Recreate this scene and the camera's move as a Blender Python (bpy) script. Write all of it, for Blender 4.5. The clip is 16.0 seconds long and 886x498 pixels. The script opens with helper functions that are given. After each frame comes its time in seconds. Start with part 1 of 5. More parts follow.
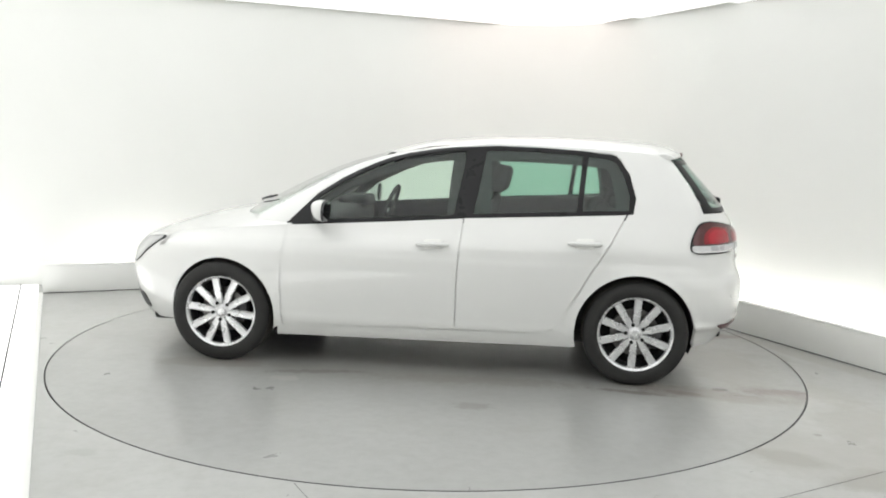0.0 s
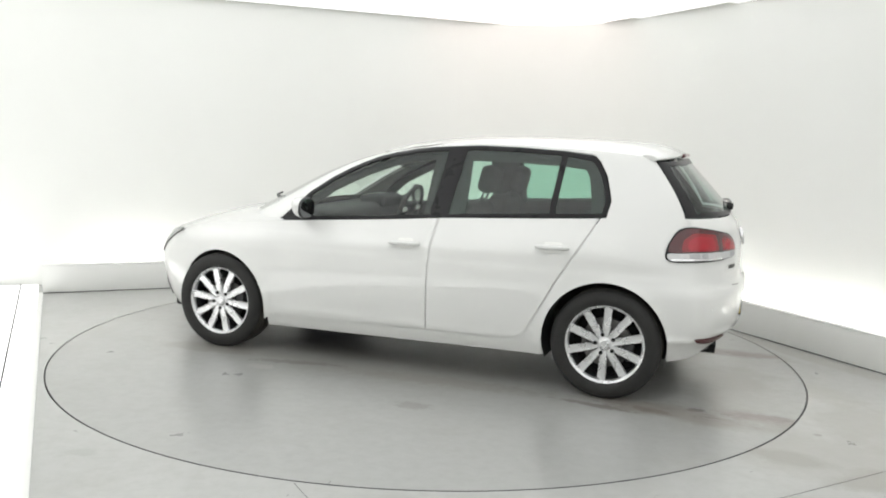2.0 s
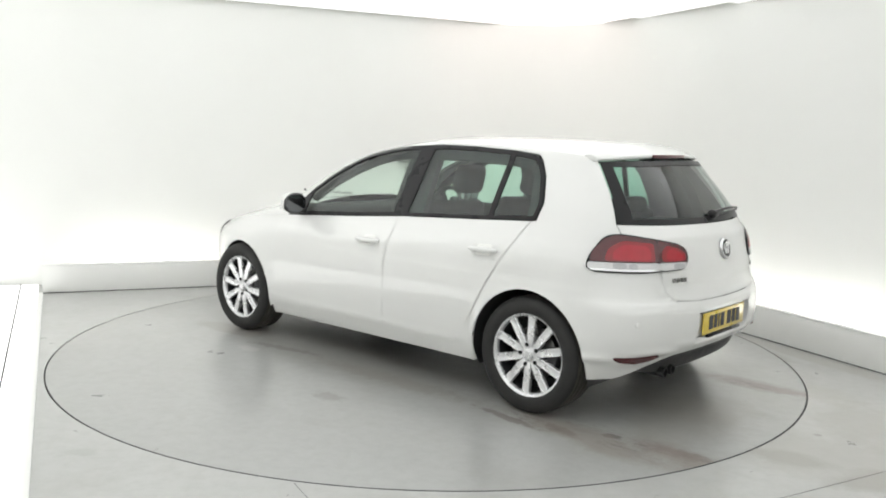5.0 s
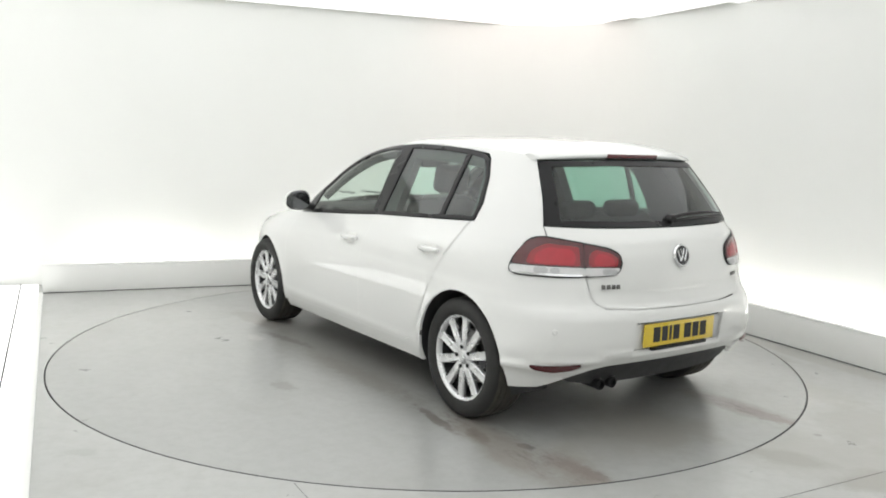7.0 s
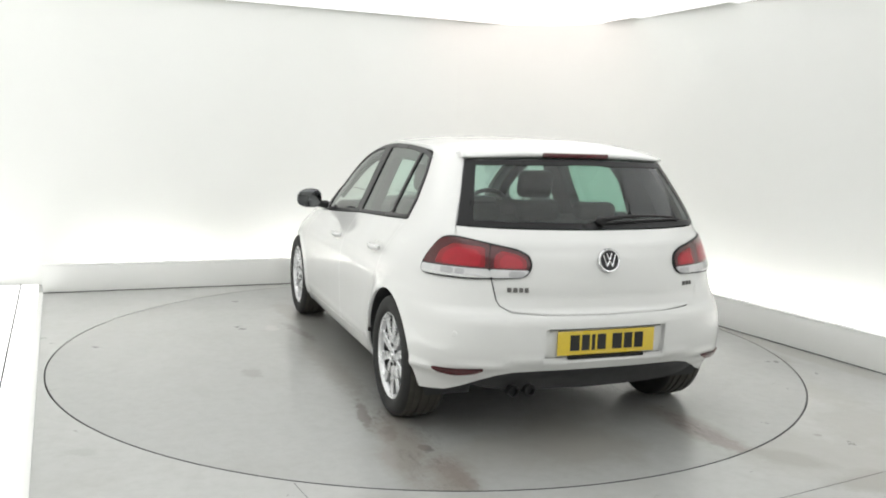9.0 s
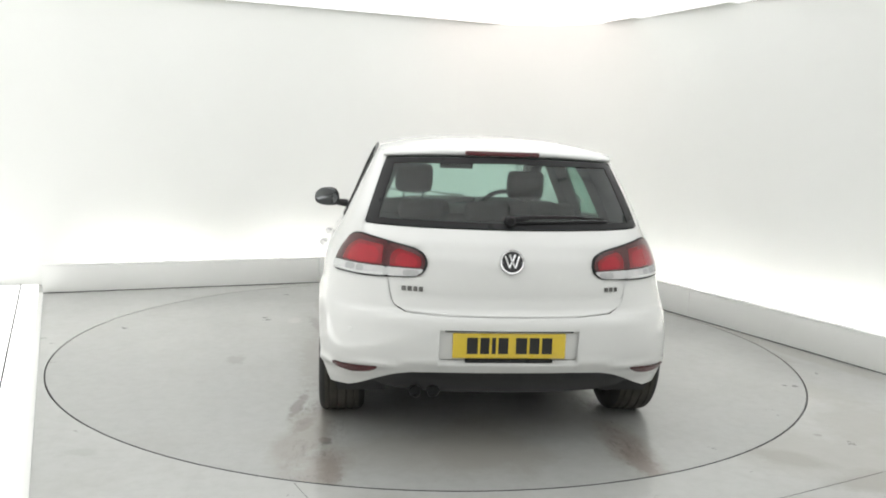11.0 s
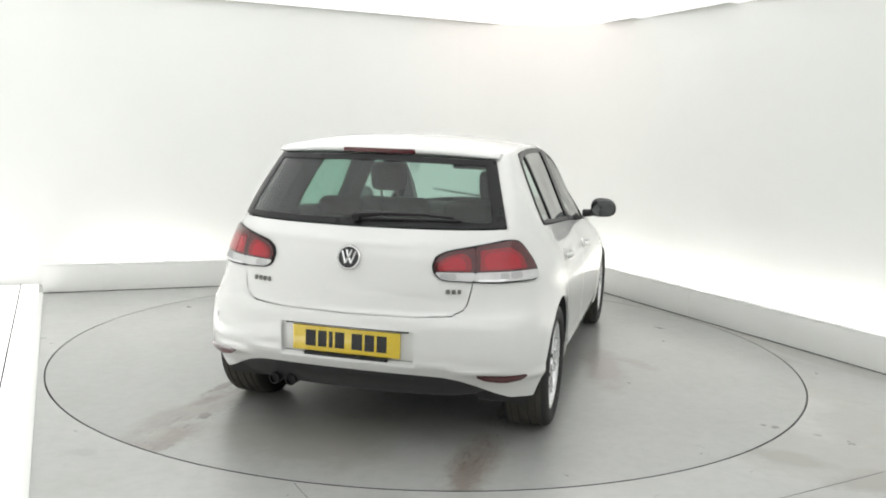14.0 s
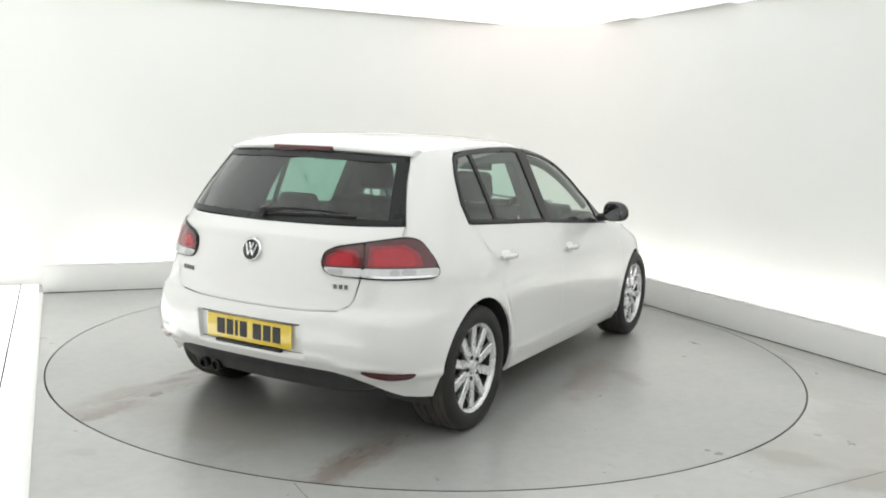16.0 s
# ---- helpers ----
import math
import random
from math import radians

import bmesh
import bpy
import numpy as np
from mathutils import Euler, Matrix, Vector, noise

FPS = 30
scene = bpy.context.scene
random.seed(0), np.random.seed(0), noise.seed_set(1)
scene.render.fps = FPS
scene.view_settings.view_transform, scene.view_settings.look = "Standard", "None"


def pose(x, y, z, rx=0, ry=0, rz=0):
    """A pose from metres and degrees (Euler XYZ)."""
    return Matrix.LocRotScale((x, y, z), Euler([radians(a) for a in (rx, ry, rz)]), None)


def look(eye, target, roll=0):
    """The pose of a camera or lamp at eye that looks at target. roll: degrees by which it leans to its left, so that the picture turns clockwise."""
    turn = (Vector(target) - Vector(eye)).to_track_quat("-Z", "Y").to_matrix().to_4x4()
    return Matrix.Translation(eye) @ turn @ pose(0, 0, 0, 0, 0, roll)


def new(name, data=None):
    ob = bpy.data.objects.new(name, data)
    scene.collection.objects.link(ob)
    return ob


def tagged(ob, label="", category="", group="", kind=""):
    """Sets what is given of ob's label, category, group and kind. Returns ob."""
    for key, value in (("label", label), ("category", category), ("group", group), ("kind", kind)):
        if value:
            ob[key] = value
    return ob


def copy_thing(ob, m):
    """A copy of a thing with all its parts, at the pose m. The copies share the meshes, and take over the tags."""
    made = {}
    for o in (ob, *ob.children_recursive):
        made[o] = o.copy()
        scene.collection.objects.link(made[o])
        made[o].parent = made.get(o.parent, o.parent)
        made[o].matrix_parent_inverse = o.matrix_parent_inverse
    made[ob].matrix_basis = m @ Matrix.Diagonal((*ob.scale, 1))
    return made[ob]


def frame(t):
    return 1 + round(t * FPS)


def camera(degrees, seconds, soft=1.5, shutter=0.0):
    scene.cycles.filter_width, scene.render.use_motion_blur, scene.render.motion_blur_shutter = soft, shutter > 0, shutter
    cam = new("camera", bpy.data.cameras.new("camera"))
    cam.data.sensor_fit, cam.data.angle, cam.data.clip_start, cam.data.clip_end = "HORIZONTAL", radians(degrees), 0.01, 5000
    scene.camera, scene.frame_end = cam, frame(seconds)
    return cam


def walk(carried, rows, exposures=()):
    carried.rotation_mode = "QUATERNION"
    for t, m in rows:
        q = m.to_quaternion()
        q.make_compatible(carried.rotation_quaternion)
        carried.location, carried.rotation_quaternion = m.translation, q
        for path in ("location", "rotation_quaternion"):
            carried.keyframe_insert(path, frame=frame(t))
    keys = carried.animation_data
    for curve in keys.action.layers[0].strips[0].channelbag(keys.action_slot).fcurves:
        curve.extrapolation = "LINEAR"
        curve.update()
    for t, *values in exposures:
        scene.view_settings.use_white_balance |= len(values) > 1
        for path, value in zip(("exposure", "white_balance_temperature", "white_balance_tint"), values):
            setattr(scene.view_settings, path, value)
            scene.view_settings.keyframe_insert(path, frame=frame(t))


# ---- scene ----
EXPOSURE = -0.12
CEIL_POWER, TUBE_POWER, BORDER_POWER = 0.98, 22.0, 1.7
cam = camera(54.83, 16.0, soft=1.9)
EYE = Vector((0, -5.8385, 1.486))
YAW, PITCH = radians(0.734), radians(-7.8165)
VIEW = Vector((math.sin(YAW) * math.cos(PITCH), math.cos(YAW) * math.cos(PITCH), math.sin(PITCH)))
STAND = look(EYE, EYE + VIEW, 1.873)
walk(cam, [(0.0, STAND), (16.0, STAND)], exposures=[(0.0, EXPOSURE), (16.0, EXPOSURE)])

# ---- light: the booth is closed; only its ceiling panels and the tubes in the troughs shine ----
world = bpy.data.worlds.new("world")
scene.world = world
world.use_nodes = True
world.node_tree.nodes["Background"].inputs[0].default_value = (0.9, 0.95, 1.0, 1)
world.node_tree.nodes["Background"].inputs[1].default_value = 0.05


# ---- materials ----
class Nodes:
    """A node material with a Principled shader and a few short words for its wiring."""

    def __init__(self, name, color, rough=0.5, metal=0.0, **more):
        self.mat = bpy.data.materials.new(name)
        self.mat.use_nodes = True
        self.tree = self.mat.node_tree
        self.bsdf = self.tree.nodes["Principled BSDF"]
        self.out = self.tree.nodes["Material Output"]
        self.set("Base Color", (*color, 1))
        self.set("Roughness", rough)
        self.set("Metallic", metal)
        for key, value in more.items():
            self.set(key.replace("_", " "), value)
        self.space = None

    def set(self, socket, value):
        self.bsdf.inputs[socket].default_value = value

    def node(self, kind, **values):
        n = self.tree.nodes.new(kind)
        for key, value in values.items():
            if key in n.inputs:
                n.inputs[key].default_value = value
        return n

    def link(self, a, b):
        self.tree.links.new(a, b)

    def where(self):
        if not self.space:
            self.space = self.tree.nodes.new("ShaderNodeTexCoord").outputs["Object"]
        return self.space

    def noise(self, scale, detail=4.0, rough=0.6, stretch=None):
        n = self.node("ShaderNodeTexNoise", Scale=scale, Detail=detail, Roughness=rough)
        if stretch:
            m = self.node("ShaderNodeMapping", Scale=stretch)
            self.link(self.where(), m.inputs["Vector"])
            self.link(m.outputs[0], n.inputs["Vector"])
        else:
            self.link(self.where(), n.inputs["Vector"])
        return n.outputs[0]

    def ramp(self, value, *stops):
        r = self.tree.nodes.new("ShaderNodeValToRGB")
        while len(r.color_ramp.elements) < len(stops):
            r.color_ramp.elements.new(0.5)
        for e, (at, c) in zip(r.color_ramp.elements, stops):
            e.position = at
            e.color = (*c, 1) if isinstance(c, tuple) else (c, c, c, 1)
        self.link(value, r.inputs[0])
        return r.outputs[0]

    def mix(self, factor, a, b, how="MIX"):
        m = self.tree.nodes.new("ShaderNodeMix")
        m.data_type, m.blend_type = "RGBA", how
        for socket, value in ((m.inputs[0], factor), (m.inputs[6], a), (m.inputs[7], b)):
            if isinstance(value, tuple):
                socket.default_value = (*value, 1)
            elif isinstance(value, (int, float)):
                socket.default_value = value
            else:
                self.link(value, socket)
        return m.outputs[2]

    def math(self, how, a, b=0.0, c=0.0):
        m = self.tree.nodes.new("ShaderNodeMath")
        m.operation = how
        for socket, value in zip(m.inputs, (a, b, c)):
            if isinstance(value, (int, float)):
                socket.default_value = value
            else:
                self.link(value, socket)
        return m.outputs[0]

    def bump(self, height, strength=0.2, distance=0.002):
        b = self.node("ShaderNodeBump", Strength=strength, Distance=distance)
        self.link(height, b.inputs["Height"])
        self.link(b.outputs[0], self.bsdf.inputs["Normal"])

    def color(self, socket):
        self.link(socket, self.bsdf.inputs["Base Color"])

    def split(self):
        s = self.tree.nodes.new("ShaderNodeSeparateXYZ")
        self.link(self.where(), s.inputs[0])
        return s.outputs

    def blot(self, x, y, rx, ry, turn=0.0, ragged=0.35, scale=5.0):
        """1 inside a ragged spot of that place and size, 0 outside."""
        m = self.node("ShaderNodeMapping")
        m.vector_type = "TEXTURE"
        m.inputs["Location"].default_value = (x, y, 0)
        m.inputs["Rotation"].default_value = (0, 0, radians(turn))
        m.inputs["Scale"].default_value = (rx, ry, 1)
        self.link(self.where(), m.inputs["Vector"])
        s = self.tree.nodes.new("ShaderNodeVectorMath")
        s.operation = "LENGTH"
        flat = self.tree.nodes.new("ShaderNodeVectorMath")
        flat.operation = "MULTIPLY"
        flat.inputs[1].default_value = (1, 1, 0)
        self.link(m.outputs[0], flat.inputs[0])
        self.link(flat.outputs[0], s.inputs[0])
        d = self.math("ADD", s.outputs["Value"], self.math("MULTIPLY", self.math("SUBTRACT", self.noise(scale, 6, 0.7), 0.5), ragged * 4))
        return self.ramp(d, (0.55, 1.0), (1.0, 0.0))


def plain(name, color, rough=0.5, metal=0.0, wear=0.12, scale=40.0, bump=0.0, **more):
    """A surface of one colour with a fine uneven grain."""
    n = Nodes(name, color, rough, metal, **more)
    dark = tuple(c * (1 - wear) for c in color)
    n.color(n.mix(n.noise(scale), dark, tuple(min(1, c * (1 + wear * 0.5)) for c in color)))
    n.link(n.ramp(n.noise(scale * 0.2), (0.3, max(0.02, rough - 0.05)), (0.7, min(1, rough + 0.06))), n.bsdf.inputs["Roughness"])
    if bump:
        n.bump(n.noise(scale * 4), bump)
    return n.mat


def glass_of(name, tint, gloss=1.0):
    n = Nodes(name, (1, 1, 1))
    t, g = n.node("ShaderNodeBsdfTransparent"), n.node("ShaderNodeBsdfGlossy")
    n.link(n.mix(n.noise(3.0, 3), tuple(c * 0.94 for c in tint), tint), t.inputs["Color"])
    g.inputs["Roughness"].default_value = 0.03
    f = n.node("ShaderNodeLayerWeight", Blend=0.5)
    m = n.tree.nodes.new("ShaderNodeMixShader")
    n.link(n.math("ADD", n.math("MULTIPLY", n.math("POWER", f.outputs["Facing"], 4.0), 0.8 * gloss), 0.05 * gloss), m.inputs[0])
    n.link(t.outputs[0], m.inputs[1])
    n.link(g.outputs[0], m.inputs[2])
    n.link(m.outputs[0], n.out.inputs["Surface"])
    return n.mat


def lens_of(name, tint, body, share):
    """Coloured lamp plastic: part of the light passes, the rest comes back from the body."""
    n = Nodes(name, body, 0.18, 0.0, Coat_Weight=1.0, Coat_Roughness=0.04)
    n.color(n.mix(n.noise(25.0, 3), tuple(c * 0.75 for c in body), body))
    n.bump(n.noise(160.0, 1), 0.08, 0.001)
    t = n.node("ShaderNodeBsdfTransparent", Color=(*tint, 1))
    m = n.tree.nodes.new("ShaderNodeMixShader")
    m.inputs[0].default_value = share
    n.link(n.bsdf.outputs[0], m.inputs[1])
    n.link(t.outputs[0], m.inputs[2])
    n.link(m.outputs[0], n.out.inputs["Surface"])
    return n.mat


def glowing(name, color, strength):
    n = Nodes(name, (0.8, 0.8, 0.8))
    n.set("Emission Color", (*color, 1))
    n.set("Emission Strength", strength)
    return n.mat


def paint_of():
    n = Nodes("white_paint", (0.74, 0.74, 0.725), 0.32, 0.0, Coat_Weight=1.0, Coat_Roughness=0.03, Coat_IOR=1.58)
    n.color(n.mix(n.noise(2.2, 5), (0.715, 0.715, 0.70), (0.755, 0.755, 0.742)))
    n.link(n.ramp(n.noise(9.0, 5), (0.3, 0.28), (0.75, 0.42)), n.bsdf.inputs["Roughness"])
    n.link(n.ramp(n.noise(5.0, 6), (0.35, 0.02), (0.75, 0.05)), n.bsdf.inputs["Coat Roughness"])
    n.bump(n.noise(500.0, 1), 0.015, 0.0004)
    return n.mat


def wall_of():
    n = Nodes("wall_paint", (0.84, 0.845, 0.82), 0.75)
    n.color(n.mix(n.noise(0.7, 5), (0.80, 0.805, 0.775), (0.85, 0.855, 0.835)))
    n.bump(n.noise(60.0, 3), 0.06, 0.002)
    return n.mat


def ledge_of():
    n = Nodes("ledge_paint", (0.84, 0.84, 0.82), 0.5)
    scuff = n.ramp(n.noise(6.0, 8, 0.75, (1, 1, 4)), (0.60, 0.0), (0.74, 1.0))
    base = n.mix(n.noise(1.5, 5), (0.80, 0.80, 0.775), (0.86, 0.86, 0.84))
    n.color(n.mix(n.math("MULTIPLY", scuff, 0.35), base, (0.52, 0.51, 0.47)))
    n.bump(n.noise(80.0, 2), 0.05)
    return n.mat


def floor_of(name, blots, tracks=False, tone=1.0):
    n = Nodes(name, (0.5, 0.5, 0.48), 0.42, 0.0, Coat_Weight=0.55, Coat_Roughness=0.22)
    broad = n.noise(0.9, 6, 0.62)
    fine = n.noise(14.0, 8, 0.7)
    c = n.mix(broad, (0.405, 0.409, 0.394), (0.475, 0.482, 0.468))
    c = n.mix(n.ramp(fine, (0.42, 0.0), (0.75, 0.35)), c, (0.30, 0.297, 0.276))
    patch = n.ramp(n.noise(2.3, 7, 0.65), (0.50, 0.0), (0.80, 0.40))
    c = n.mix(patch, c, (0.325, 0.31, 0.28))
    speck = n.ramp(n.noise(55.0, 3, 0.8), (0.70, 0.0), (0.78, 0.6))
    c = n.mix(speck, c, (0.22, 0.205, 0.18))
    for (x, y, rx, ry, turn, color, strength) in blots:
        c = n.mix(n.math("MULTIPLY", n.blot(x, y, rx, ry, turn, 0.35 if ry > 0.1 else 0.6, 5.0 if ry > 0.1 else 15.0), strength), c, color)
    if tracks:
        x, y, z = n.split()
        streak = n.noise(13.0, 8, 0.78, (0.8, 2.6, 1))
        for at, wide, power in ((0.76, 0.12, 0.8), (-0.79, 0.14, 0.8), (0.63, 0.10, 0.5)):
            d = n.math("DIVIDE", n.math("ABSOLUTE", n.math("SUBTRACT", y, at + 0.0)), wide)
            band = n.ramp(d, (0.25, 1.0), (1.0, 0.0))
            along = n.ramp(n.math("MULTIPLY", n.math("ABSOLUTE", n.math("ADD", x, 1.75)), 0.5), (0.22, 1.0), (0.55, 0.0))
            dirt = n.math("MULTIPLY", n.ramp(streak, (0.46, 0.0), (0.62, 1.0)), n.ramp(n.noise(3.1, 6, 0.7), (0.42, 0.0), (0.58, 1.0)))
            m = n.math("MULTIPLY", n.math("MULTIPLY", band, along), n.math("MULTIPLY", dirt, power))
            c = n.mix(m, c, (0.12, 0.10, 0.082))
    c = n.mix(1.0, c, (tone, tone, tone), "MULTIPLY")
    n.color(c)
    n.link(n.ramp(n.noise(3.0, 6), (0.3, 0.27), (0.7, 0.34)), n.bsdf.inputs["Roughness"])
    n.bump(n.noise(90.0, 5), 0.08, 0.002)
    return n.mat


WHITE = paint_of()
WALL = wall_of()
LEDGE = ledge_of()
FLOOR = floor_of("painted_concrete", (
    (1.72, -1.95, 0.26, 0.12, -30, (0.25, 0.235, 0.20), 0.75), (2.05, -2.2, 0.30, 0.14, 10, (0.26, 0.24, 0.205), 0.65), (2.0, -1.95, 0.75, 0.42, -25, (0.35, 0.34, 0.31), 0.55),
    (-1.57, -2.13, 0.10, 0.055, 20, (0.36, 0.36, 0.34), 0.7), (2.35, -1.45, 0.45, 0.3, 60, (0.33, 0.32, 0.29), 0.6),
    (2.3, 0.1, 0.45, 0.16, -60, (0.30, 0.29, 0.26), 0.6), (2.02, -1.62, 0.025, 0.018, 0, (0.25, 0.24, 0.22), 0.9), (2.62, 0.05, 1.3, 0.11, -63, (0.33, 0.315, 0.28), 0.55), (2.25, -0.75, 0.5, 0.22, -55, (0.36, 0.345, 0.31), 0.5)), False, 0.99)
DECK = floor_of("painted_steel_deck", (
    (-1.9, -0.1, 0.5, 0.35, 0, (0.31, 0.295, 0.26), 0.5), (0.2, 0.55, 1.3, 0.5, 0, (0.32, 0.31, 0.285), 0.5), (0.1, -0.6, 1.2, 0.35, 0, (0.31, 0.285, 0.25), 0.55),
    (-0.1, -1.22, 0.6, 0.16, 12, (0.30, 0.245, 0.215), 0.6), (0.07, -1.43, 0.2, 0.08, 40, (0.31, 0.25, 0.22), 0.5), (-0.4, 1.28, 0.12, 0.07, 6, (0.27, 0.255, 0.23), 0.6),
    (0.6, 0.80, 0.35, 0.05, 12, (0.20, 0.185, 0.16), 0.6), (-1.30, 0.82, 0.28, 0.04, -8, (0.17, 0.145, 0.12), 0.7), (-1.60, 0.77, 0.14, 0.05, -14, (0.16, 0.135, 0.11), 0.7),
    (-1.85, 0.66, 0.07, 0.035, 4, (0.09, 0.08, 0.07), 0.8), (-2.22, 0.63, 0.26, 0.06, 2, (0.20, 0.16, 0.135), 0.6), (-2.1, -0.80, 0.32, 0.07, 0, (0.21, 0.165, 0.14), 0.6),
    (-1.75, 0.76, 0.60, 0.15, -8, (0.29, 0.255, 0.215), 0.6), (-2.15, 0.66, 0.30, 0.13, -10, (0.29, 0.245, 0.21), 0.55), (-1.95, -0.80, 0.45, 0.13, 4, (0.29, 0.245, 0.21), 0.6),
    (1.3, 0.75, 0.45, 0.12, 5, (0.30, 0.275, 0.24), 0.55), (-0.4, 0.78, 0.8, 0.10, 3, (0.30, 0.28, 0.245), 0.5), (-2.0, 0.1, 0.3, 0.6, 0, (0.36, 0.345, 0.31), 0.5),
    (0.75, 0.98, 0.12, 0.06, 0, (0.55, 0.55, 0.52), 0.6)), True, 0.87)
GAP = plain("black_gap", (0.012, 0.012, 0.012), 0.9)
TRIM = plain("black_trim", (0.014, 0.014, 0.015), 0.3, Specular_IOR_Level=0.25)
BLACK = plain("black_plastic", (0.028, 0.028, 0.029), 0.55, bump=0.15, scale=80)
SCREEN = glass_of("green_tinted_glass", (0.84, 0.95, 0.88))
WINDSCREEN = glass_of("windscreen_glass", (0.91, 0.97, 0.93), 2.2)
REARGLASS = glass_of("tailgate_glass", (0.46, 0.67, 0.60), 1.3)
BACKLIGHT = glass_of("rear_glass", (0.55, 0.79, 0.68), 1.4)
RED = lens_of("red_lens", (0.95, 0.05, 0.10), (0.60, 0.009, 0.030), 0.3)
DARKRED = lens_of("dark_red_lens", (0.5, 0.02, 0.03), (0.10, 0.005, 0.010), 0.2)
MIDRED = lens_of("mid_red_lens", (0.8, 0.03, 0.06), (0.38, 0.007, 0.020), 0.25)
SMOKE = lens_of("smoked_lens", (0.7, 0.7, 0.7), (0.62, 0.62, 0.63), 0.2)
CLEAR = lens_of("clear_lens", (0.97, 0.97, 0.97), (0.88, 0.88, 0.88), 0.22)
CHROME = plain("bright_chrome", (0.78, 0.78, 0.79), 0.12, 1.0, 0.05)
ALLOY = plain("silver_alloy", (0.76, 0.76, 0.77), 0.28, 0.75, 0.08, 60)
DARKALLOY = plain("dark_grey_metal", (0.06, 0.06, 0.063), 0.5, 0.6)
STEEL = plain("brake_steel", (0.20, 0.195, 0.19), 0.4, 1.0, 0.3)
RUBBER = plain("tyre_rubber", (0.019, 0.0185, 0.018), 0.72, 0.0, 0.35, 25, 0.3)
TREAD = plain("dusty_tread_rubber", (0.062, 0.057, 0.048), 0.85, 0.0, 0.5, 18, 0.4)
CLOTH = plain("dark_seat_cloth", (0.016, 0.0165, 0.018), 0.9, 0.0, 0.4, 120, 0.4)
LINING = plain("dark_cabin_plastic", (0.018, 0.0185, 0.020), 0.65, 0.0, 0.3, 90, 0.2)
HEADLINER = plain("grey_headliner", (0.30, 0.30, 0.285), 0.9, 0.0, 0.1, 90)
YELLOW = plain("yellow_plate", (0.72, 0.52, 0.02), 0.3, 0.0, 0.06, Coat_Weight=1.0, Coat_Roughness=0.05, Coat_IOR=1.6)
INK = plain("black_ink", (0.015, 0.015, 0.015), 0.5)
MIRROR = Nodes("mirror_glass", (0.15, 0.155, 0.16), 0.03, 1.0).mat
PANEL = glowing("ceiling_diffuser", (0.985, 1.0, 0.995), CEIL_POWER)
WARM = glowing("warm_ceiling_diffuser", (1.0, 0.89, 0.86), CEIL_POWER * 1.4)
TUBE = glowing("white_tube", (1.0, 0.99, 0.97), TUBE_POWER)
BORDER_GLOW = glowing("glowing_floor_border", (1.0, 1.0, 0.99), BORDER_POWER)


# ---- helpers for meshes ----
def mesh_object(name, verts, faces, material, parent=None, label="", smooth=False, sharp=None):
    me = bpy.data.meshes.new(name)
    me.from_pydata(verts, [], faces)
    if material:
        me.materials.append(material)
    if smooth:
        me.polygons.foreach_set("use_smooth", [True] * len(me.polygons))
    if sharp:
        for e in me.edges:
            if tuple(sorted(e.vertices)) in sharp:
                e.use_edge_sharp = True
    me.update()
    ob = new(name, me)
    ob.parent = parent
    if label:
        tagged(ob, label)
    return ob


def part(name, bm, material, parent=None, label="", smooth=True, angle=35):
    """Links a bmesh as one mesh object under a thing or a part."""
    bm.normal_update()
    if smooth:
        for f in bm.faces:
            f.smooth = True
        for e in bm.edges:
            if len(e.link_faces) != 2 or e.calc_face_angle(0) > radians(angle):
                e.smooth = False
    me = bpy.data.meshes.new(name)
    bm.to_mesh(me)
    bm.free()
    me.materials.append(material)
    ob = new(name, me)
    ob.parent = parent
    if label:
        tagged(ob, label)
    return ob


def block(x0, x1, y0, y1, z0, z1, bevel=0.0, steps=2, m=None):
    bm = bmesh.new()
    bmesh.ops.create_cube(bm, size=1)
    for v in bm.verts:
        v.co = ((x0, x1)[v.co.x > 0], (y0, y1)[v.co.y > 0], (z0, z1)[v.co.z > 0])
    if bevel:
        bmesh.ops.bevel(bm, geom=list(bm.edges), offset=bevel, segments=steps, profile=0.5, affect="EDGES")
    if m:
        bmesh.ops.transform(bm, matrix=m, verts=bm.verts)
    return bm


def lathe(profile, steps=64, axis="Y"):
    """Turns (radius, along) pairs round an axis; closed where the radius is 0."""
    bm = bmesh.new()
    rings = []
    for r, a in profile:
        ring = []
        for i in range(steps):
            t = 2 * math.pi * i / steps
            c, s = r * math.cos(t), r * math.sin(t)
            ring.append(bm.verts.new({"Y": (c, a, s), "Z": (c, s, a), "X": (a, c, s)}[axis]))
        rings.append(ring)
    for p, q in zip(rings, rings[1:]):
        for i in range(steps):
            j = (i + 1) % steps
            bm.faces.new((p[i], p[j], q[j], q[i]))
    bmesh.ops.remove_doubles(bm, verts=bm.verts, dist=1e-6)
    bmesh.ops.recalc_face_normals(bm, faces=bm.faces)
    return bm


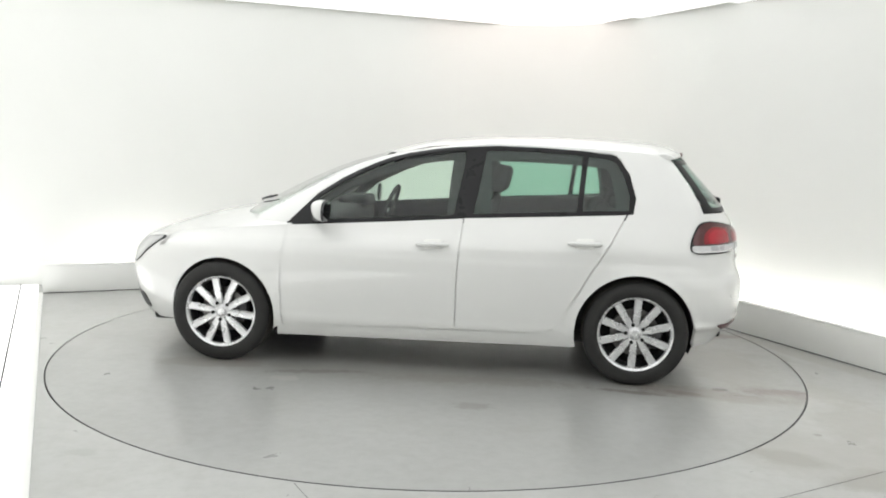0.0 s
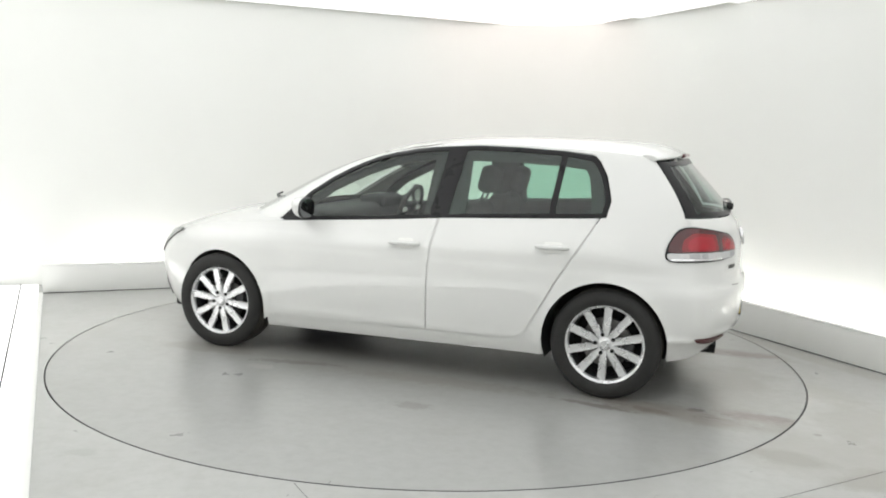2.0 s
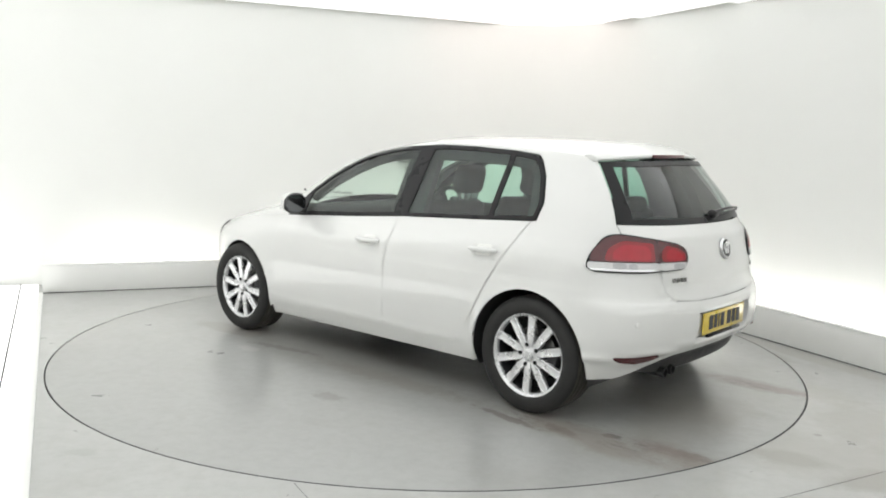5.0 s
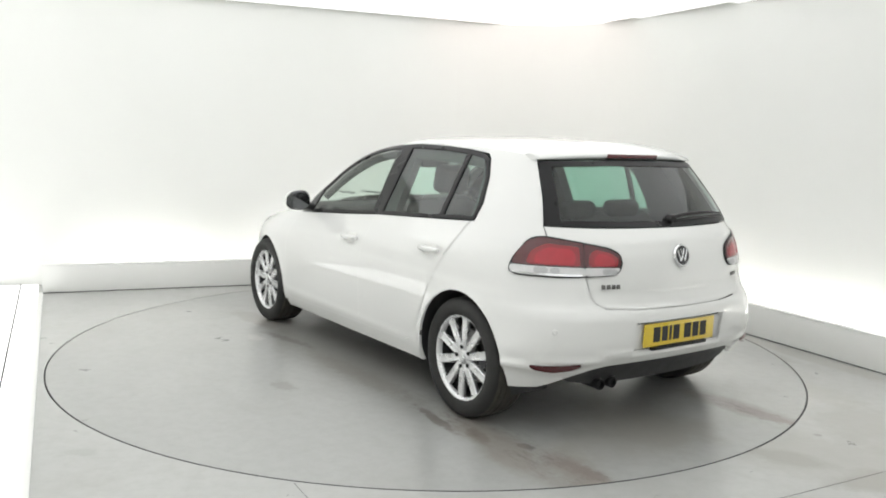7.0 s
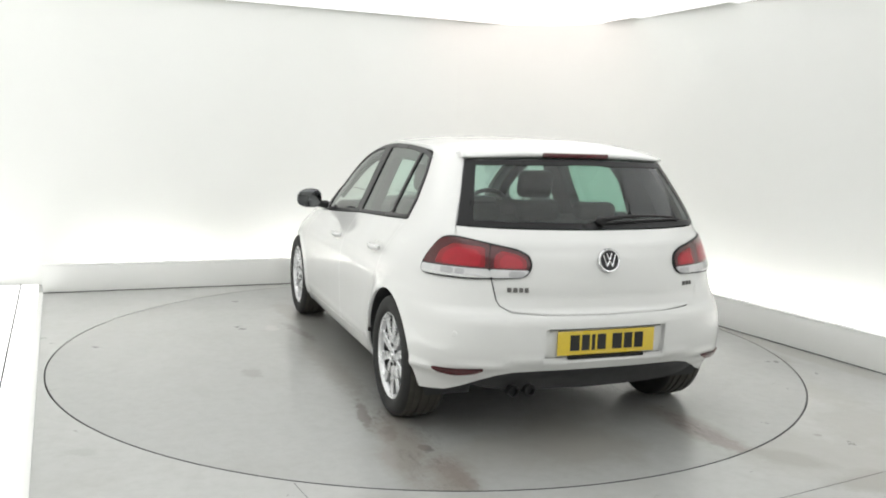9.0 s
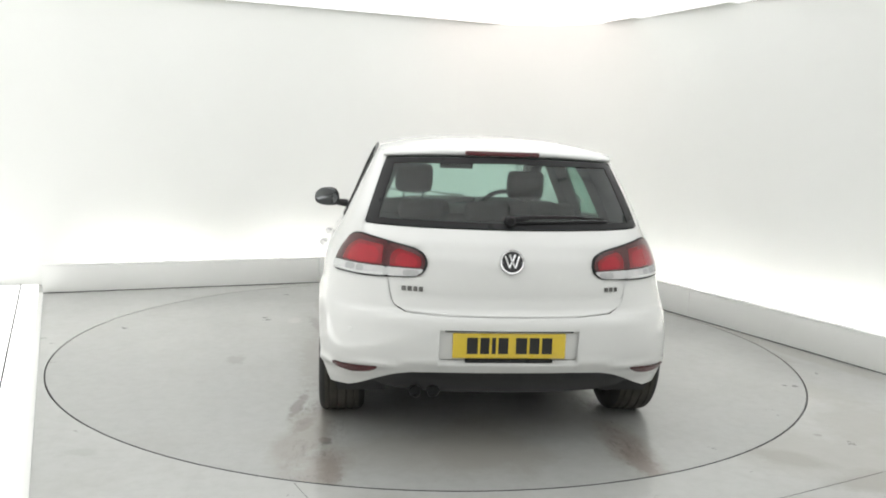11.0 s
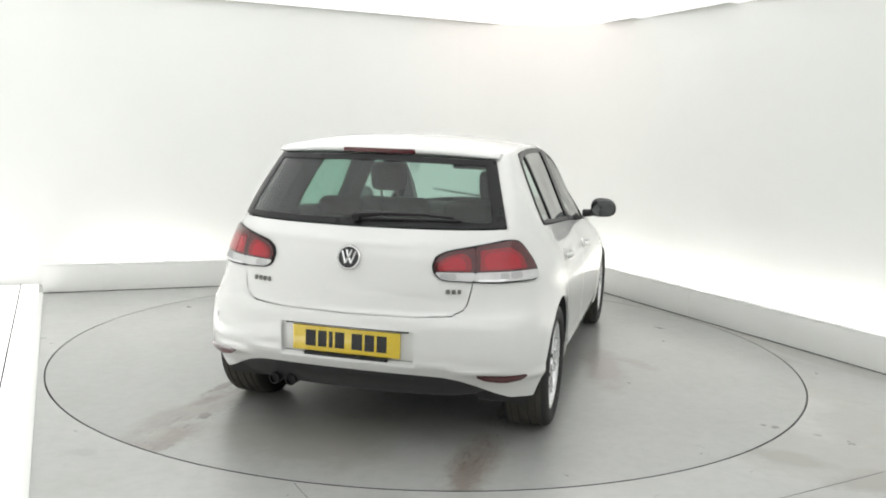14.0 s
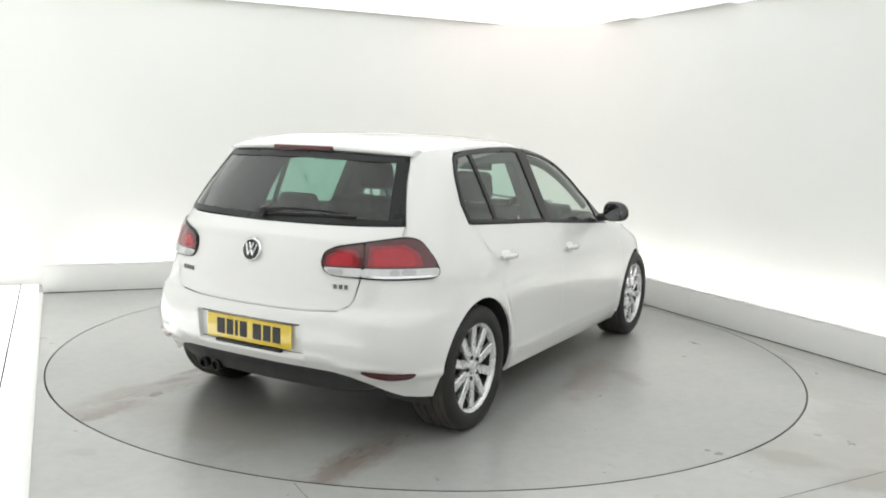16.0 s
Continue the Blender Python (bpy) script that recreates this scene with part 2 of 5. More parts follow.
def tube(points, radius, steps=10):
    """A round bar along points."""
    bm = bmesh.new()
    rings = []
    pts = [Vector(p) for p in points]
    for i, p in enumerate(pts):
        d = (pts[min(i + 1, len(pts) - 1)] - pts[max(i - 1, 0)]).normalized()
        u = d.orthogonal().normalized() if i == 0 else (rings_u - d * rings_u.dot(d)).normalized()
        rings_u = u
        w = d.cross(u)
        r = radius[i] if isinstance(radius, (list, tuple)) else radius
        rings.append([bm.verts.new(p + (u * math.cos(2 * math.pi * k / steps) + w * math.sin(2 * math.pi * k / steps)) * r) for k in range(steps)])
    for a, b in zip(rings, rings[1:]):
        for k in range(steps):
            bm.faces.new((a[k], a[(k + 1) % steps], b[(k + 1) % steps], b[k]))
    bm.faces.new(rings[0][::-1])
    bm.faces.new(rings[-1])
    bmesh.ops.recalc_face_normals(bm, faces=bm.faces)
    return bm


# ---- the booth ----
RADIUS = 2.4456
HEIGHT = 2.66
CORNER_W, CORNER_N, CORNER_E = Vector((-3.33, 1.40)), Vector((1.161, 3.236)), Vector((4.15, -2.72))
NORTH, EAST = (CORNER_N - CORNER_W).normalized(), (CORNER_E - CORNER_N).normalized()
OUT_N, OUT_E = Vector((-NORTH.y, NORTH.x)), Vector((-EAST.y, EAST.x))
DEEP = 0.42
WEST = Vector((0.402, -0.916)).normalized()


def meet(p, d, q, e):
    """Where two lines in the plan cross."""
    k = ((q.x - p.x) * e.y - (q.y - p.y) * e.x) / (d.x * e.y - d.y * e.x)
    return p + d * k


WALL_N, WALL_E = CORNER_W + OUT_N * DEEP, CORNER_E + OUT_E * DEEP
WALL_W = CORNER_W - Vector((-WEST.y, WEST.x)) * 1.35
FAR_NW = meet(WALL_N, NORTH, WALL_W, WEST)
FAR_NE = meet(WALL_N, NORTH, WALL_E, EAST)
FAR_SE = FAR_NE + EAST * 12.5
FAR_SW = meet(WALL_W, WEST, FAR_SE, -NORTH)


def floor_sheet():
    """One sheet with a round hole for the turntable."""
    n = 192
    ring = [Vector((math.cos(2 * math.pi * i / n), math.sin(2 * math.pi * i / n))) for i in range(n)]
    hull = [FAR_NW, FAR_NE, FAR_SE, FAR_SW]
    outer = []
    for d in ring:
        best = 99
        for a, b in zip(hull, hull[1:] + hull[:1]):
            e = b - a
            den = d.x * e.y - d.y * e.x
            if abs(den) > 1e-9:
                k = (a.x * e.y - a.y * e.x) / den
                s = (a.x * d.y - a.y * d.x) / den
                if k > 0 and -1e-6 <= s <= 1 + 1e-6:
                    best = min(best, k)
        outer.append(d * (best + 0.1))
    verts = [(*(d * (RADIUS + 0.0045)), 0) for d in ring] + [(*o, 0) for o in outer] + [(*(d * (RADIUS + 0.0045)), -0.12) for d in ring]
    faces = [(i, n + i, n + (i + 1) % n, (i + 1) % n) for i in range(n)]
    faces += [(2 * n + i, i, (i + 1) % n, 2 * n + (i + 1) % n) for i in range(n)]
    tagged(mesh_object("floor", verts, faces, FLOOR), "grey painted concrete floor, stained and scuffed", "floor", kind="structure")
    bm = bmesh.new()
    bmesh.ops.create_circle(bm, cap_ends=True, segments=96, radius=RADIUS + 0.1)
    ob = part("pit", bm, GAP)
    ob.location.z = -0.11
    tagged(ob, "dark pit under the turntable", "pit", kind="structure")


def wall(name, a, b, label, thick=0.12, height=HEIGHT):
    d = (b - a).normalized()
    o = Vector((d.y, -d.x))
    if o.dot(a) < 0:
        o = -o
    v = [(*p, z) for z in (-0.05, height) for p in (a, b, b + o * thick, a + o * thick)]
    f = [(0, 1, 5, 4), (1, 2, 6, 5), (2, 3, 7, 6), (3, 0, 4, 7), (4, 5, 6, 7), (3, 2, 1, 0)]
    return tagged(mesh_object(name, v, f, WALL), label, "wall", kind="structure")


def booth():
    floor_sheet()
    cove = 1.25
    n0, e0 = FAR_NE - NORTH * cove, FAR_NE + EAST * cove
    # north and east wall run into one another in a round corner
    wall("wall_north", FAR_NW, n0, "plain white painted booth wall lit from below")
    wall("wall_east", e0, FAR_SE, "plain white painted booth wall lit from below")
    steps = 24
    pts = []
    for i in range(steps + 1):
        t = i / steps
        pts.append(n0 * (1 - t) ** 2 + FAR_NE * 2 * t * (1 - t) + e0 * t ** 2)
    verts, faces = [], []
    for p in pts:
        verts += [(*p, -0.05), (*p, HEIGHT)]
    for p in pts:
        away = p.normalized() * 0.12
        verts += [(*(p + away), -0.05), (*(p + away), HEIGHT)]
    n = 2 * (steps + 1)
    for i in range(steps):
        faces += [(2 * i, 2 * i + 1, 2 * i + 3, 2 * i + 2), (n + 2 * i, n + 2 * i + 2, n + 2 * i + 3, n + 2 * i + 1)]
    tagged(mesh_object("wall_corner", verts, faces, WALL, smooth=True), "white rounded corner between two booth walls", "wall", kind="structure")
    wall("wall_west", FAR_SW, FAR_NW, "plain white painted booth wall")
    wall("wall_south", FAR_SE, FAR_SW, "plain white painted booth wall")
    hull = [FAR_NW, FAR_NE, FAR_SE, FAR_SW]
    v = [(*(p * 1.03), z) for z in (HEIGHT, HEIGHT + 0.1) for p in hull]
    tagged(mesh_object("ceiling", v, [(3, 2, 1, 0), (4, 5, 6, 7), (0, 1, 5, 4), (1, 2, 6, 5), (2, 3, 7, 6), (3, 0, 4, 7)], WALL), "white ceiling", "ceiling", kind="structure")


def on_line(p, d, ob):
    ob.matrix_world = Matrix.Translation((p.x, p.y, 0)) @ Matrix.Rotation(math.atan2(d.y, d.x), 4, "Z")
    return ob


def ledge(p, q, label):
    """A low parapet of boards in front of a trough; a black strip paints the shade under its face."""
    d = q - p
    long = d.length
    base = new("light_trough")
    on_line(p, d, base)
    count = max(2, round(long / 2.6))
    step = long / count
    for i in range(count):
        part("facing_board", block(i * step + 0.0012, (i + 1) * step - 0.0012, 0.0, 0.022, 0.006, 0.236, 0.003), LEDGE, base)
    part("kick_strip", block(0.0, long, 0.008, 0.02, 0.0, 0.013), GAP, base, "black strip for the shade under the boards")
    part("top_rail", block(0.0, long, -0.001, 0.045, 0.2365, 0.246, 0.003), LEDGE, base)
    part("back_board", block(0.0, long, 0.024, 0.04, 0.0, 0.236), LEDGE, base)
    return tagged(base, label, "light trough", "light troughs along the walls")


def tubes(p, q, group):
    d = q - p
    n = int(d.length // 1.25)
    u = d.normalized()
    first = None
    for i in range(n):
        at = p + u * (d.length / n * (i + 0.5))
        m = Matrix.Translation((at.x, at.y, 0.0)) @ Matrix.Rotation(math.atan2(u.y, u.x), 4, "Z")
        if first is None:
            first = new("fluorescent_tube")
            part("tube", tube([(-0.57, 0, 0.095), (0.57, 0, 0.095)], 0.014, 12), TUBE, first, "glowing white glass tube")
            for x in (-0.585, 0.585):
                part("end_cap", block(x - 0.014, x + 0.014, -0.018, 0.018, 0.06, 0.112, 0.004), ALLOY, first)
            part("batten", block(-0.6, 0.6, -0.03, 0.03, 0.0, 0.06, 0.005), LEDGE, first, "white enamelled batten")
            tagged(first, "lit white fluorescent tube on a white batten", "tube lamp", group)
            first.matrix_world = m
        else:
            copy_thing(first, m)


def ceiling_panels():
    """The ceiling is tiled with large lit diffusers in thin white frames."""
    along, across = EAST, NORTH
    origin = FAR_NW
    w, h, first = 1.78, 1.22, None
    nx, ny = 4, 10
    span = (FAR_NE - FAR_NW).length
    for j in range(ny):
        for i in range(nx):
            c = origin + across * (0.04 + (i + 0.5) * (span - 0.08) / nx) + along * (0.05 + (j + 0.5) * 1.24)
            m = Matrix.Translation((c.x, c.y, HEIGHT)) @ Matrix.Rotation(math.atan2(across.y, across.x), 4, "Z")
            if first is None:
                sx = (span - 0.08) / nx / 2 - 0.005
                first = new("ceiling_light")
                part("diffuser", block(-sx + 0.006, sx - 0.006, -0.609, 0.609, -0.028, -0.012), PANEL, first, "evenly lit white diffuser")
                for a in ((-sx, sx, -0.615, -0.609), (-sx, sx, 0.609, 0.615), (-sx, -sx + 0.006, -0.609, 0.609), (sx - 0.006, sx, -0.609, 0.609)):
                    part("frame_bar", block(*a, -0.026, -0.001), LEDGE, first)
                tagged(first, "large lit white ceiling panel in a thin frame", "ceiling light", "lit panels of the ceiling")
                first.matrix_world = m
            else:
                one = copy_thing(first, m)
                if (i, j) == (nx - 1, 0):
                    tagged(one, "large lit ceiling panel with a warmer pinkish light")
                    for o in one.children:
                        if o.name.startswith("diffuser"):
                            o.data = o.data.copy()
                            o.data.materials[0] = WARM


def west_side():
    """A strip of white panels along the floor's west edge, glow added for overbright white, with one dark joint."""
    normal = -Vector((-WEST.y, WEST.x))
    a = CORNER_W - WEST * 0.35
    base = new("floor_light")
    base.matrix_world = Matrix.Translation((a.x, a.y, 0)) @ Matrix.Rotation(math.atan2(WEST.y, WEST.x), 4, "Z")
    part("edge_strip", block(0.36, 6.5, -0.035, 0.005, 0.001, 0.012, 0.003), LEDGE, base, "pale painted edging strip")
    for i in range(3):
        part("diffuser", block(i * 2.2 + 0.002, i * 2.2 + 2.198, -0.172, -0.038, 0.002, 0.02, 0.003), BORDER_GLOW, base, "white panel with added glow")
        part("diffuser", block(i * 2.2 + 0.002, i * 2.2 + 2.198, -1.20, -0.182, 0.002, 0.02, 0.003), BORDER_GLOW, base, "white panel with added glow")
    part("joint", block(0.0, 6.6, -0.182, -0.172, 0.001, 0.0205), GAP, base, "dark joint in the white floor border")
    tagged(base, "overbright white floor border beside the turntable, its glow added", "floor light")
    # joints of the floor beside the turntable
    for p, q in ((Vector((1.02, -2.68)), Vector((4.3, -0.93))), (Vector((-0.552, -2.402)), Vector((-0.28, -2.9)))):
        d = q - p
        s = part("floor_joint", block(0, d.length, -0.0015, 0.0015, -0.002, 0.001), STEEL)
        on_line(p, d, s)
        tagged(s, "thin dark joint in the floor", "joint", kind="structure")


booth()
ledge(CORNER_W, CORNER_N, "pale grey low ledge that hides tube lamps along the wall")
ledge(CORNER_N + EAST * 0.05, CORNER_E, "scuffed pale grey low ledge hiding tube lamps along the wall")
tubes(CORNER_W + OUT_N * 0.2 + NORTH * 0.1, CORNER_N + OUT_N * 0.2 - NORTH * 0.1, "tubes behind the ledges")
tubes(CORNER_N + OUT_E * 0.2 + EAST * 0.15, CORNER_E + OUT_E * 0.2, "tubes behind the ledges")
ceiling_panels()
west_side()


# ---- the turntable ----
def turntable():
    base = new("turntable")
    part("deck", lathe([(0.0, 0.0), (0.6, 0.0), (1.2, 0.0), (1.8, 0.0), (RADIUS - 0.006, 0.0)], 160, "Z"), DECK, base, smooth=False)
    part("rim", lathe([(RADIUS - 0.006, 0.0), (RADIUS - 0.002, -0.001), (RADIUS, -0.006), (RADIUS, -0.06)], 160, "Z"), DARKALLOY, base, "worn dark steel rim")
    part("underside", lathe([(RADIUS, -0.06), (0.0, -0.06)], 96, "Z"), GAP, base)
    return tagged(base, "round grey painted steel turntable with dirty tyre tracks", "turntable")


table = turntable()


# ---- the shape of the car's skin ----
def curve(*pairs):
    """A smooth curve without overshoot through (x, y) pairs."""
    xs = [p[0] for p in pairs]
    ys = [p[1] for p in pairs]
    n = len(xs)
    h = [xs[i + 1] - xs[i] for i in range(n - 1)]
    d = [(ys[i + 1] - ys[i]) / h[i] for i in range(n - 1)]
    m = [d[0]] + [0.0] * (n - 2) + [d[-1]]
    for i in range(1, n - 1):
        if d[i - 1] * d[i] > 0:
            w1, w2 = 2 * h[i] + h[i - 1], h[i] + 2 * h[i - 1]
            m[i] = (w1 + w2) / (w1 / d[i - 1] + w2 / d[i])

    def f(x):
        if x <= xs[0]:
            return ys[0]
        if x >= xs[-1]:
            return ys[-1]
        i = 0
        while x > xs[i + 1]:
            i += 1
        t = (x - xs[i]) / h[i]
        a, b = t * t * (3 - 2 * t), t * (1 - t)
        return ys[i] * (1 - a) + ys[i + 1] * a + h[i] * b * (m[i] * (1 - t) - m[i + 1] * t)
    return f


half_width = curve((0.15, 0.80), (0.20, 0.838), (0.25, 0.858), (0.30, 0.872), (0.45, 0.884), (0.60, 0.889), (0.70, 0.887),
                   (0.775, 0.879), (0.80, 0.874), (0.86, 0.852), (0.93, 0.814), (0.98, 0.788), (1.03, 0.764), (1.10, 0.733), (1.2, 0.688),
                   (1.3, 0.642), (1.36, 0.612), (1.40, 0.588), (1.45, 0.55))
belt = curve((-2.3, 1.035), (-1.22, 1.03), (-0.9, 1.008), (-0.2, 0.965), (0.2, 0.93), (0.88, 0.88), (1.3, 0.838), (1.7, 0.775), (1.95, 0.715), (2.2, 0.64))
rear_end = curve((0.15, -1.855), (0.30, -1.898), (0.36, -1.945), (0.42, -1.985), (0.50, -2.005), (0.60, -2.012), (0.645, -2.003), (0.68, -1.985), (0.80, -1.975), (0.90, -1.962),
                 (0.99, -1.926), (1.05, -1.885), (1.15, -1.80), (1.25, -1.705), (1.36, -1.60), (1.45, -1.51))
rear_square = curve((0.2, 9.0), (0.4, 10.0), (0.6, 8.0), (0.72, 6.2), (0.88, 5.3), (1.0, 6.3), (1.1, 7.6), (1.2, 9.2), (1.36, 12.0))
front_end = curve((0.15, 1.98), (0.25, 2.06), (0.40, 2.12), (0.52, 2.14), (0.62, 2.12), (0.72, 2.04), (0.80, 1.9))
screen_end = curve((0.85, 1.45), (0.95, 1.27), (1.07, 1.04), (1.167, 0.85), (1.274, 0.595), (1.345, 0.34), (1.39, 0.05), (1.45, -0.35))
M = 2.5
KNEE = 0.85
FLAT = (1 - KNEE ** M)


def section(x, z):
    """Half width at height z, where the belt line of the place x shifts the upper body."""
    s = min(1.0, max(0.0, (z - 0.62) / 0.26))
    s = s * s * (3 - 2 * s)
    return half_width(z - s * (belt(x) - 1.0) * min(1.0, max(0.0, (1.47 - z) / 0.37)))


def ends(z, top):
    """Centre, reach and squareness of the front half of the outline at height z."""
    if top:
        return -0.6, screen_end(z) + 0.6, 8.0
    return 0.3, front_end(z) - 0.3, 4.2


def skin(q, z, top=False):
    """The point of the skin at q along the outline (front centre over the left side, x itself on the flank, to the rear centre at -2.28 and on to the right) and height z."""
    side = 1.0
    if q < -2.28:
        q, side = -4.56 - q, -1.0
    if q < -0.6:
        a, n = -0.6 - rear_end(z), rear_square(z)
        reach = a * FLAT ** (1 / n)
        if q >= -1.6:
            x = -0.6 + (q + 0.6) * reach
            y = section(x, z) * (1 - min(1, ((-0.6 - x) / a)) ** n) ** (1 / M)
        else:
            f = KNEE * (q + 2.28) / 0.68
            x = -0.6 - a * (1 - f ** M) ** (1 / n)
            y = section(x, z) * f
        return x, y * side, z
    c, a, n = ends(z, top)
    if q <= c:
        return q, section(q, z) * side, z
    reach = a * FLAT ** (1 / n)
    if q <= c + 1.0:
        x = c + (q - c) * reach
        y = section(x, z) * (1 - min(1, ((x - c) / a)) ** n) ** (1 / M)
    else:
        f = KNEE * max(0.0, c + 1.68 - q) / 0.68
        x = c + a * (1 - f ** M) ** (1 / n)
        y = section(x, z) * f
    return x, y * side, z


def flank(x, z, top=False):
    """q of the flank's point at x."""
    if x < -0.6:
        return -0.6 + (x + 0.6) / ((-0.6 - rear_end(z)) * FLAT ** (1 / rear_square(z)))
    c, a, n = ends(z, top)
    return x if x <= c else c + (x - c) / (a * FLAT ** (1 / n))


def tail(y, z):
    """q of the rear's point at y."""
    a, n = -0.6 - rear_end(z), rear_square(z)
    y0, s = abs(y), math.copysign(1, y)
    w = section(-0.6 - a * 0.9, z)
    for _ in range(3):
        w = section(-0.6 - a * (1 - min(0.9, y0 / w) ** M) ** (1 / n), z)
    f = y0 / w
    return -2.28 + s * 0.68 * f / KNEE


# ---- panels cut from the skin ----
def inset(poly, g):
    """The outline moved inwards by g (outwards where negative)."""
    n = len(poly)
    area = sum(poly[i][0] * poly[(i + 1) % n][1] - poly[(i + 1) % n][0] * poly[i][1] for i in range(n))
    s = 1 if area > 0 else -1
    out = []
    for i in range(n):
        a, b, c = Vector(poly[i - 1]), Vector(poly[i]), Vector(poly[(i + 1) % n])
        u, v = (b - a).normalized(), (c - b).normalized()
        nu, nv = Vector((-u.y, u.x)) * s, Vector((-v.y, v.x)) * s
        m = nu + nv
        k = g / max(0.35, 1 + nu.dot(nv))
        out.append(tuple(b + m * k))
    return out


def finer(poly, step=0.03):
    out = []
    for a, b in zip(poly, poly[1:] + poly[:1]):
        n = max(1, math.ceil(math.dist(a, b) / step))
        out += [(a[0] + (b[0] - a[0]) * i / n, a[1] + (b[1] - a[1]) * i / n) for i in range(n)]
    return out


def line(points, step=0.03):
    """An open run of points, made finer."""
    out = []
    for a, b in zip(points, points[1:]):
        n = max(1, math.ceil(math.dist(a, b) / step))
        out += [(a[0] + (b[0] - a[0]) * i / n, a[1] + (b[1] - a[1]) * i / n) for i in range(n)]
    return out + [points[-1]]


def rounded(poly, r=0.02, steps=4):
    """Cuts the corners of an outline with short curves."""
    out = []
    n = len(poly)
    for i in range(n):
        a, b, c = Vector(poly[i - 1]), Vector(poly[i]), Vector(poly[(i + 1) % n])
        ra, rc = min(r, (a - b).length * 0.45), min(r, (c - b).length * 0.45)
        p, q = b + (a - b).normalized() * ra, b + (c - b).normalized() * rc
        for k in range(steps + 1):
            t = k / steps
            out.append(tuple(p * (1 - t) ** 2 + b * 2 * t * (1 - t) + q * t * t))
    return out


def cut(poly, axis, at, keep_above):
    """The part of an outline on one side of a line."""
    out = []
    s = 1 if keep_above else -1
    for a, b in zip(poly, poly[1:] + poly[:1]):
        da, db = (a[axis] - at) * s, (b[axis] - at) * s
        if da >= 0:
            out.append(a)
        if (da > 0 > db) or (da < 0 < db):
            t = da / (da - db)
            p = [a[0] + (b[0] - a[0]) * t, a[1] + (b[1] - a[1]) * t]
            p[axis] = at
            out.append(tuple(p))
    return out


def local(q, z, top, shape=None):
    """Place, outward normal and shading normal of the skin, the last with the extra height of shape(x, y, z)."""
    h = 0.003
    p = Vector(skin(q, z, top))
    near = [Vector(skin(*k, top)) for k in ((q + h, z), (q - h, z), (q, z + h), (q, z - h))]
    u, v = near[0] - near[1], near[2] - near[3]
    n = v.cross(u).normalized()
    flip = n.dot(Vector((p.x + 0.3, p.y, 0)) if abs(p.x + 0.3) > 1.2 else Vector((0, p.y, 0.0))) < 0
    if flip:
        n = -n
    if not shape:
        return p, n, n, 0.0
    s = [shape(*k) for k in near]
    m = (v + n * (s[2] - s[3])).cross(u + n * (s[0] - s[1])).normalized()
    return p, n, -m if flip else m, shape(*p)


def outward(q, z, top):
    return local(q, z, top)[1]


def panel(name, polys, material, parent, label="", off=0.0, depth=0.014, top=False, cell=0.03, mirror=False, shape=None, whole=False):
    """A sheet on the skin within outlines in (q, z), with turned-in edges. shape(x, z): extra height over the skin."""
    index, verts, norms, shade, faces = {}, [], [], [], []

    def vertex(p):
        key = (round(p[0] * 1e4), round(p[1] * 1e4))
        if key not in index:
            index[key] = len(verts)
            q, n, m, extra = local(p[0], p[1], top, shape)
            verts.append(q + n * (off + extra))
            norms.append(n)
            shade.append(m)
        return index[key]

    for poly in polys:
        poly = list(poly)
        x0, x1 = min(p[0] for p in poly), max(p[0] for p in poly)
        y0, y1 = min(p[1] for p in poly), max(p[1] for p in poly)
        for i in range(math.floor(x0 / cell), math.floor(x1 / cell) + 1):
            column = cut(cut(poly, 0, i * cell, True), 0, (i + 1) * cell, False)
            if len(column) < 3:
                continue
            for j in range(math.floor(y0 / cell), math.floor(y1 / cell) + 1):
                piece = cut(cut(column, 1, j * cell, True), 1, (j + 1) * cell, False)
                if len(piece) < 3:
                    continue
                ids = []
                for p in piece:
                    k = vertex(p)
                    if not ids or ids[-1] != k:
                        ids.append(k)
                if len(ids) > 1 and ids[0] == ids[-1]:
                    ids.pop()
                # where the outline touches itself, one loop falls into several
                loops, run = [], []
                for k in ids:
                    if k in run:
                        at = run.index(k)
                        loops.append(run[at:])
                        run = run[:at]
                    run.append(k)
                loops.append(run)
                for ids in loops:
                    if len(ids) < 3:
                        continue
                    m = Vector((0, 0, 0))
                    for a, b in zip(ids, ids[1:] + ids[:1]):
                        m += (verts[a] - verts[ids[0]]).cross(verts[b] - verts[ids[0]])
                    if m.length > 1e-8:
                        faces.append(ids if m.dot(norms[ids[0]]) > 0 else ids[::-1])
    edges = {}
    for f in faces:
        for a, b in zip(f, f[1:] + f[:1]):
            edges[(a, b)] = edges.get((a, b), 0) + 1
    rim, sharp, inner = [e for e in edges if (e[1], e[0]) not in edges], set(), {}
    for a, b in rim:
        if whole and abs(verts[a].y) + abs(verts[b].y) < 2e-3:
            continue
        for k in (a, b):
            if k not in inner:
                inner[k] = len(verts)
                verts.append(verts[k] - norms[k] * depth)
                shade.append(shade[k])
        faces.append([b, a, inner[a], inner[b]])
        sharp.add(tuple(sorted((a, b))))
    if whole:
        n = len(verts)
        verts += [Vector((v.x, -v.y, v.z)) for v in verts]
        faces += [[k + n for k in f[::-1]] for f in faces]
        shade += [Vector((v.x, -v.y, v.z)) for v in shade]
    if mirror:
        verts = [Vector((v.x, -v.y, v.z)) for v in verts]
        faces = [f[::-1] for f in faces]
        shade = [Vector((v.x, -v.y, v.z)) for v in shade]
    ob = mesh_object(name, verts, faces, material, parent, label, True)
    ob.data.normals_split_custom_set_from_vertices(shade)
    return ob


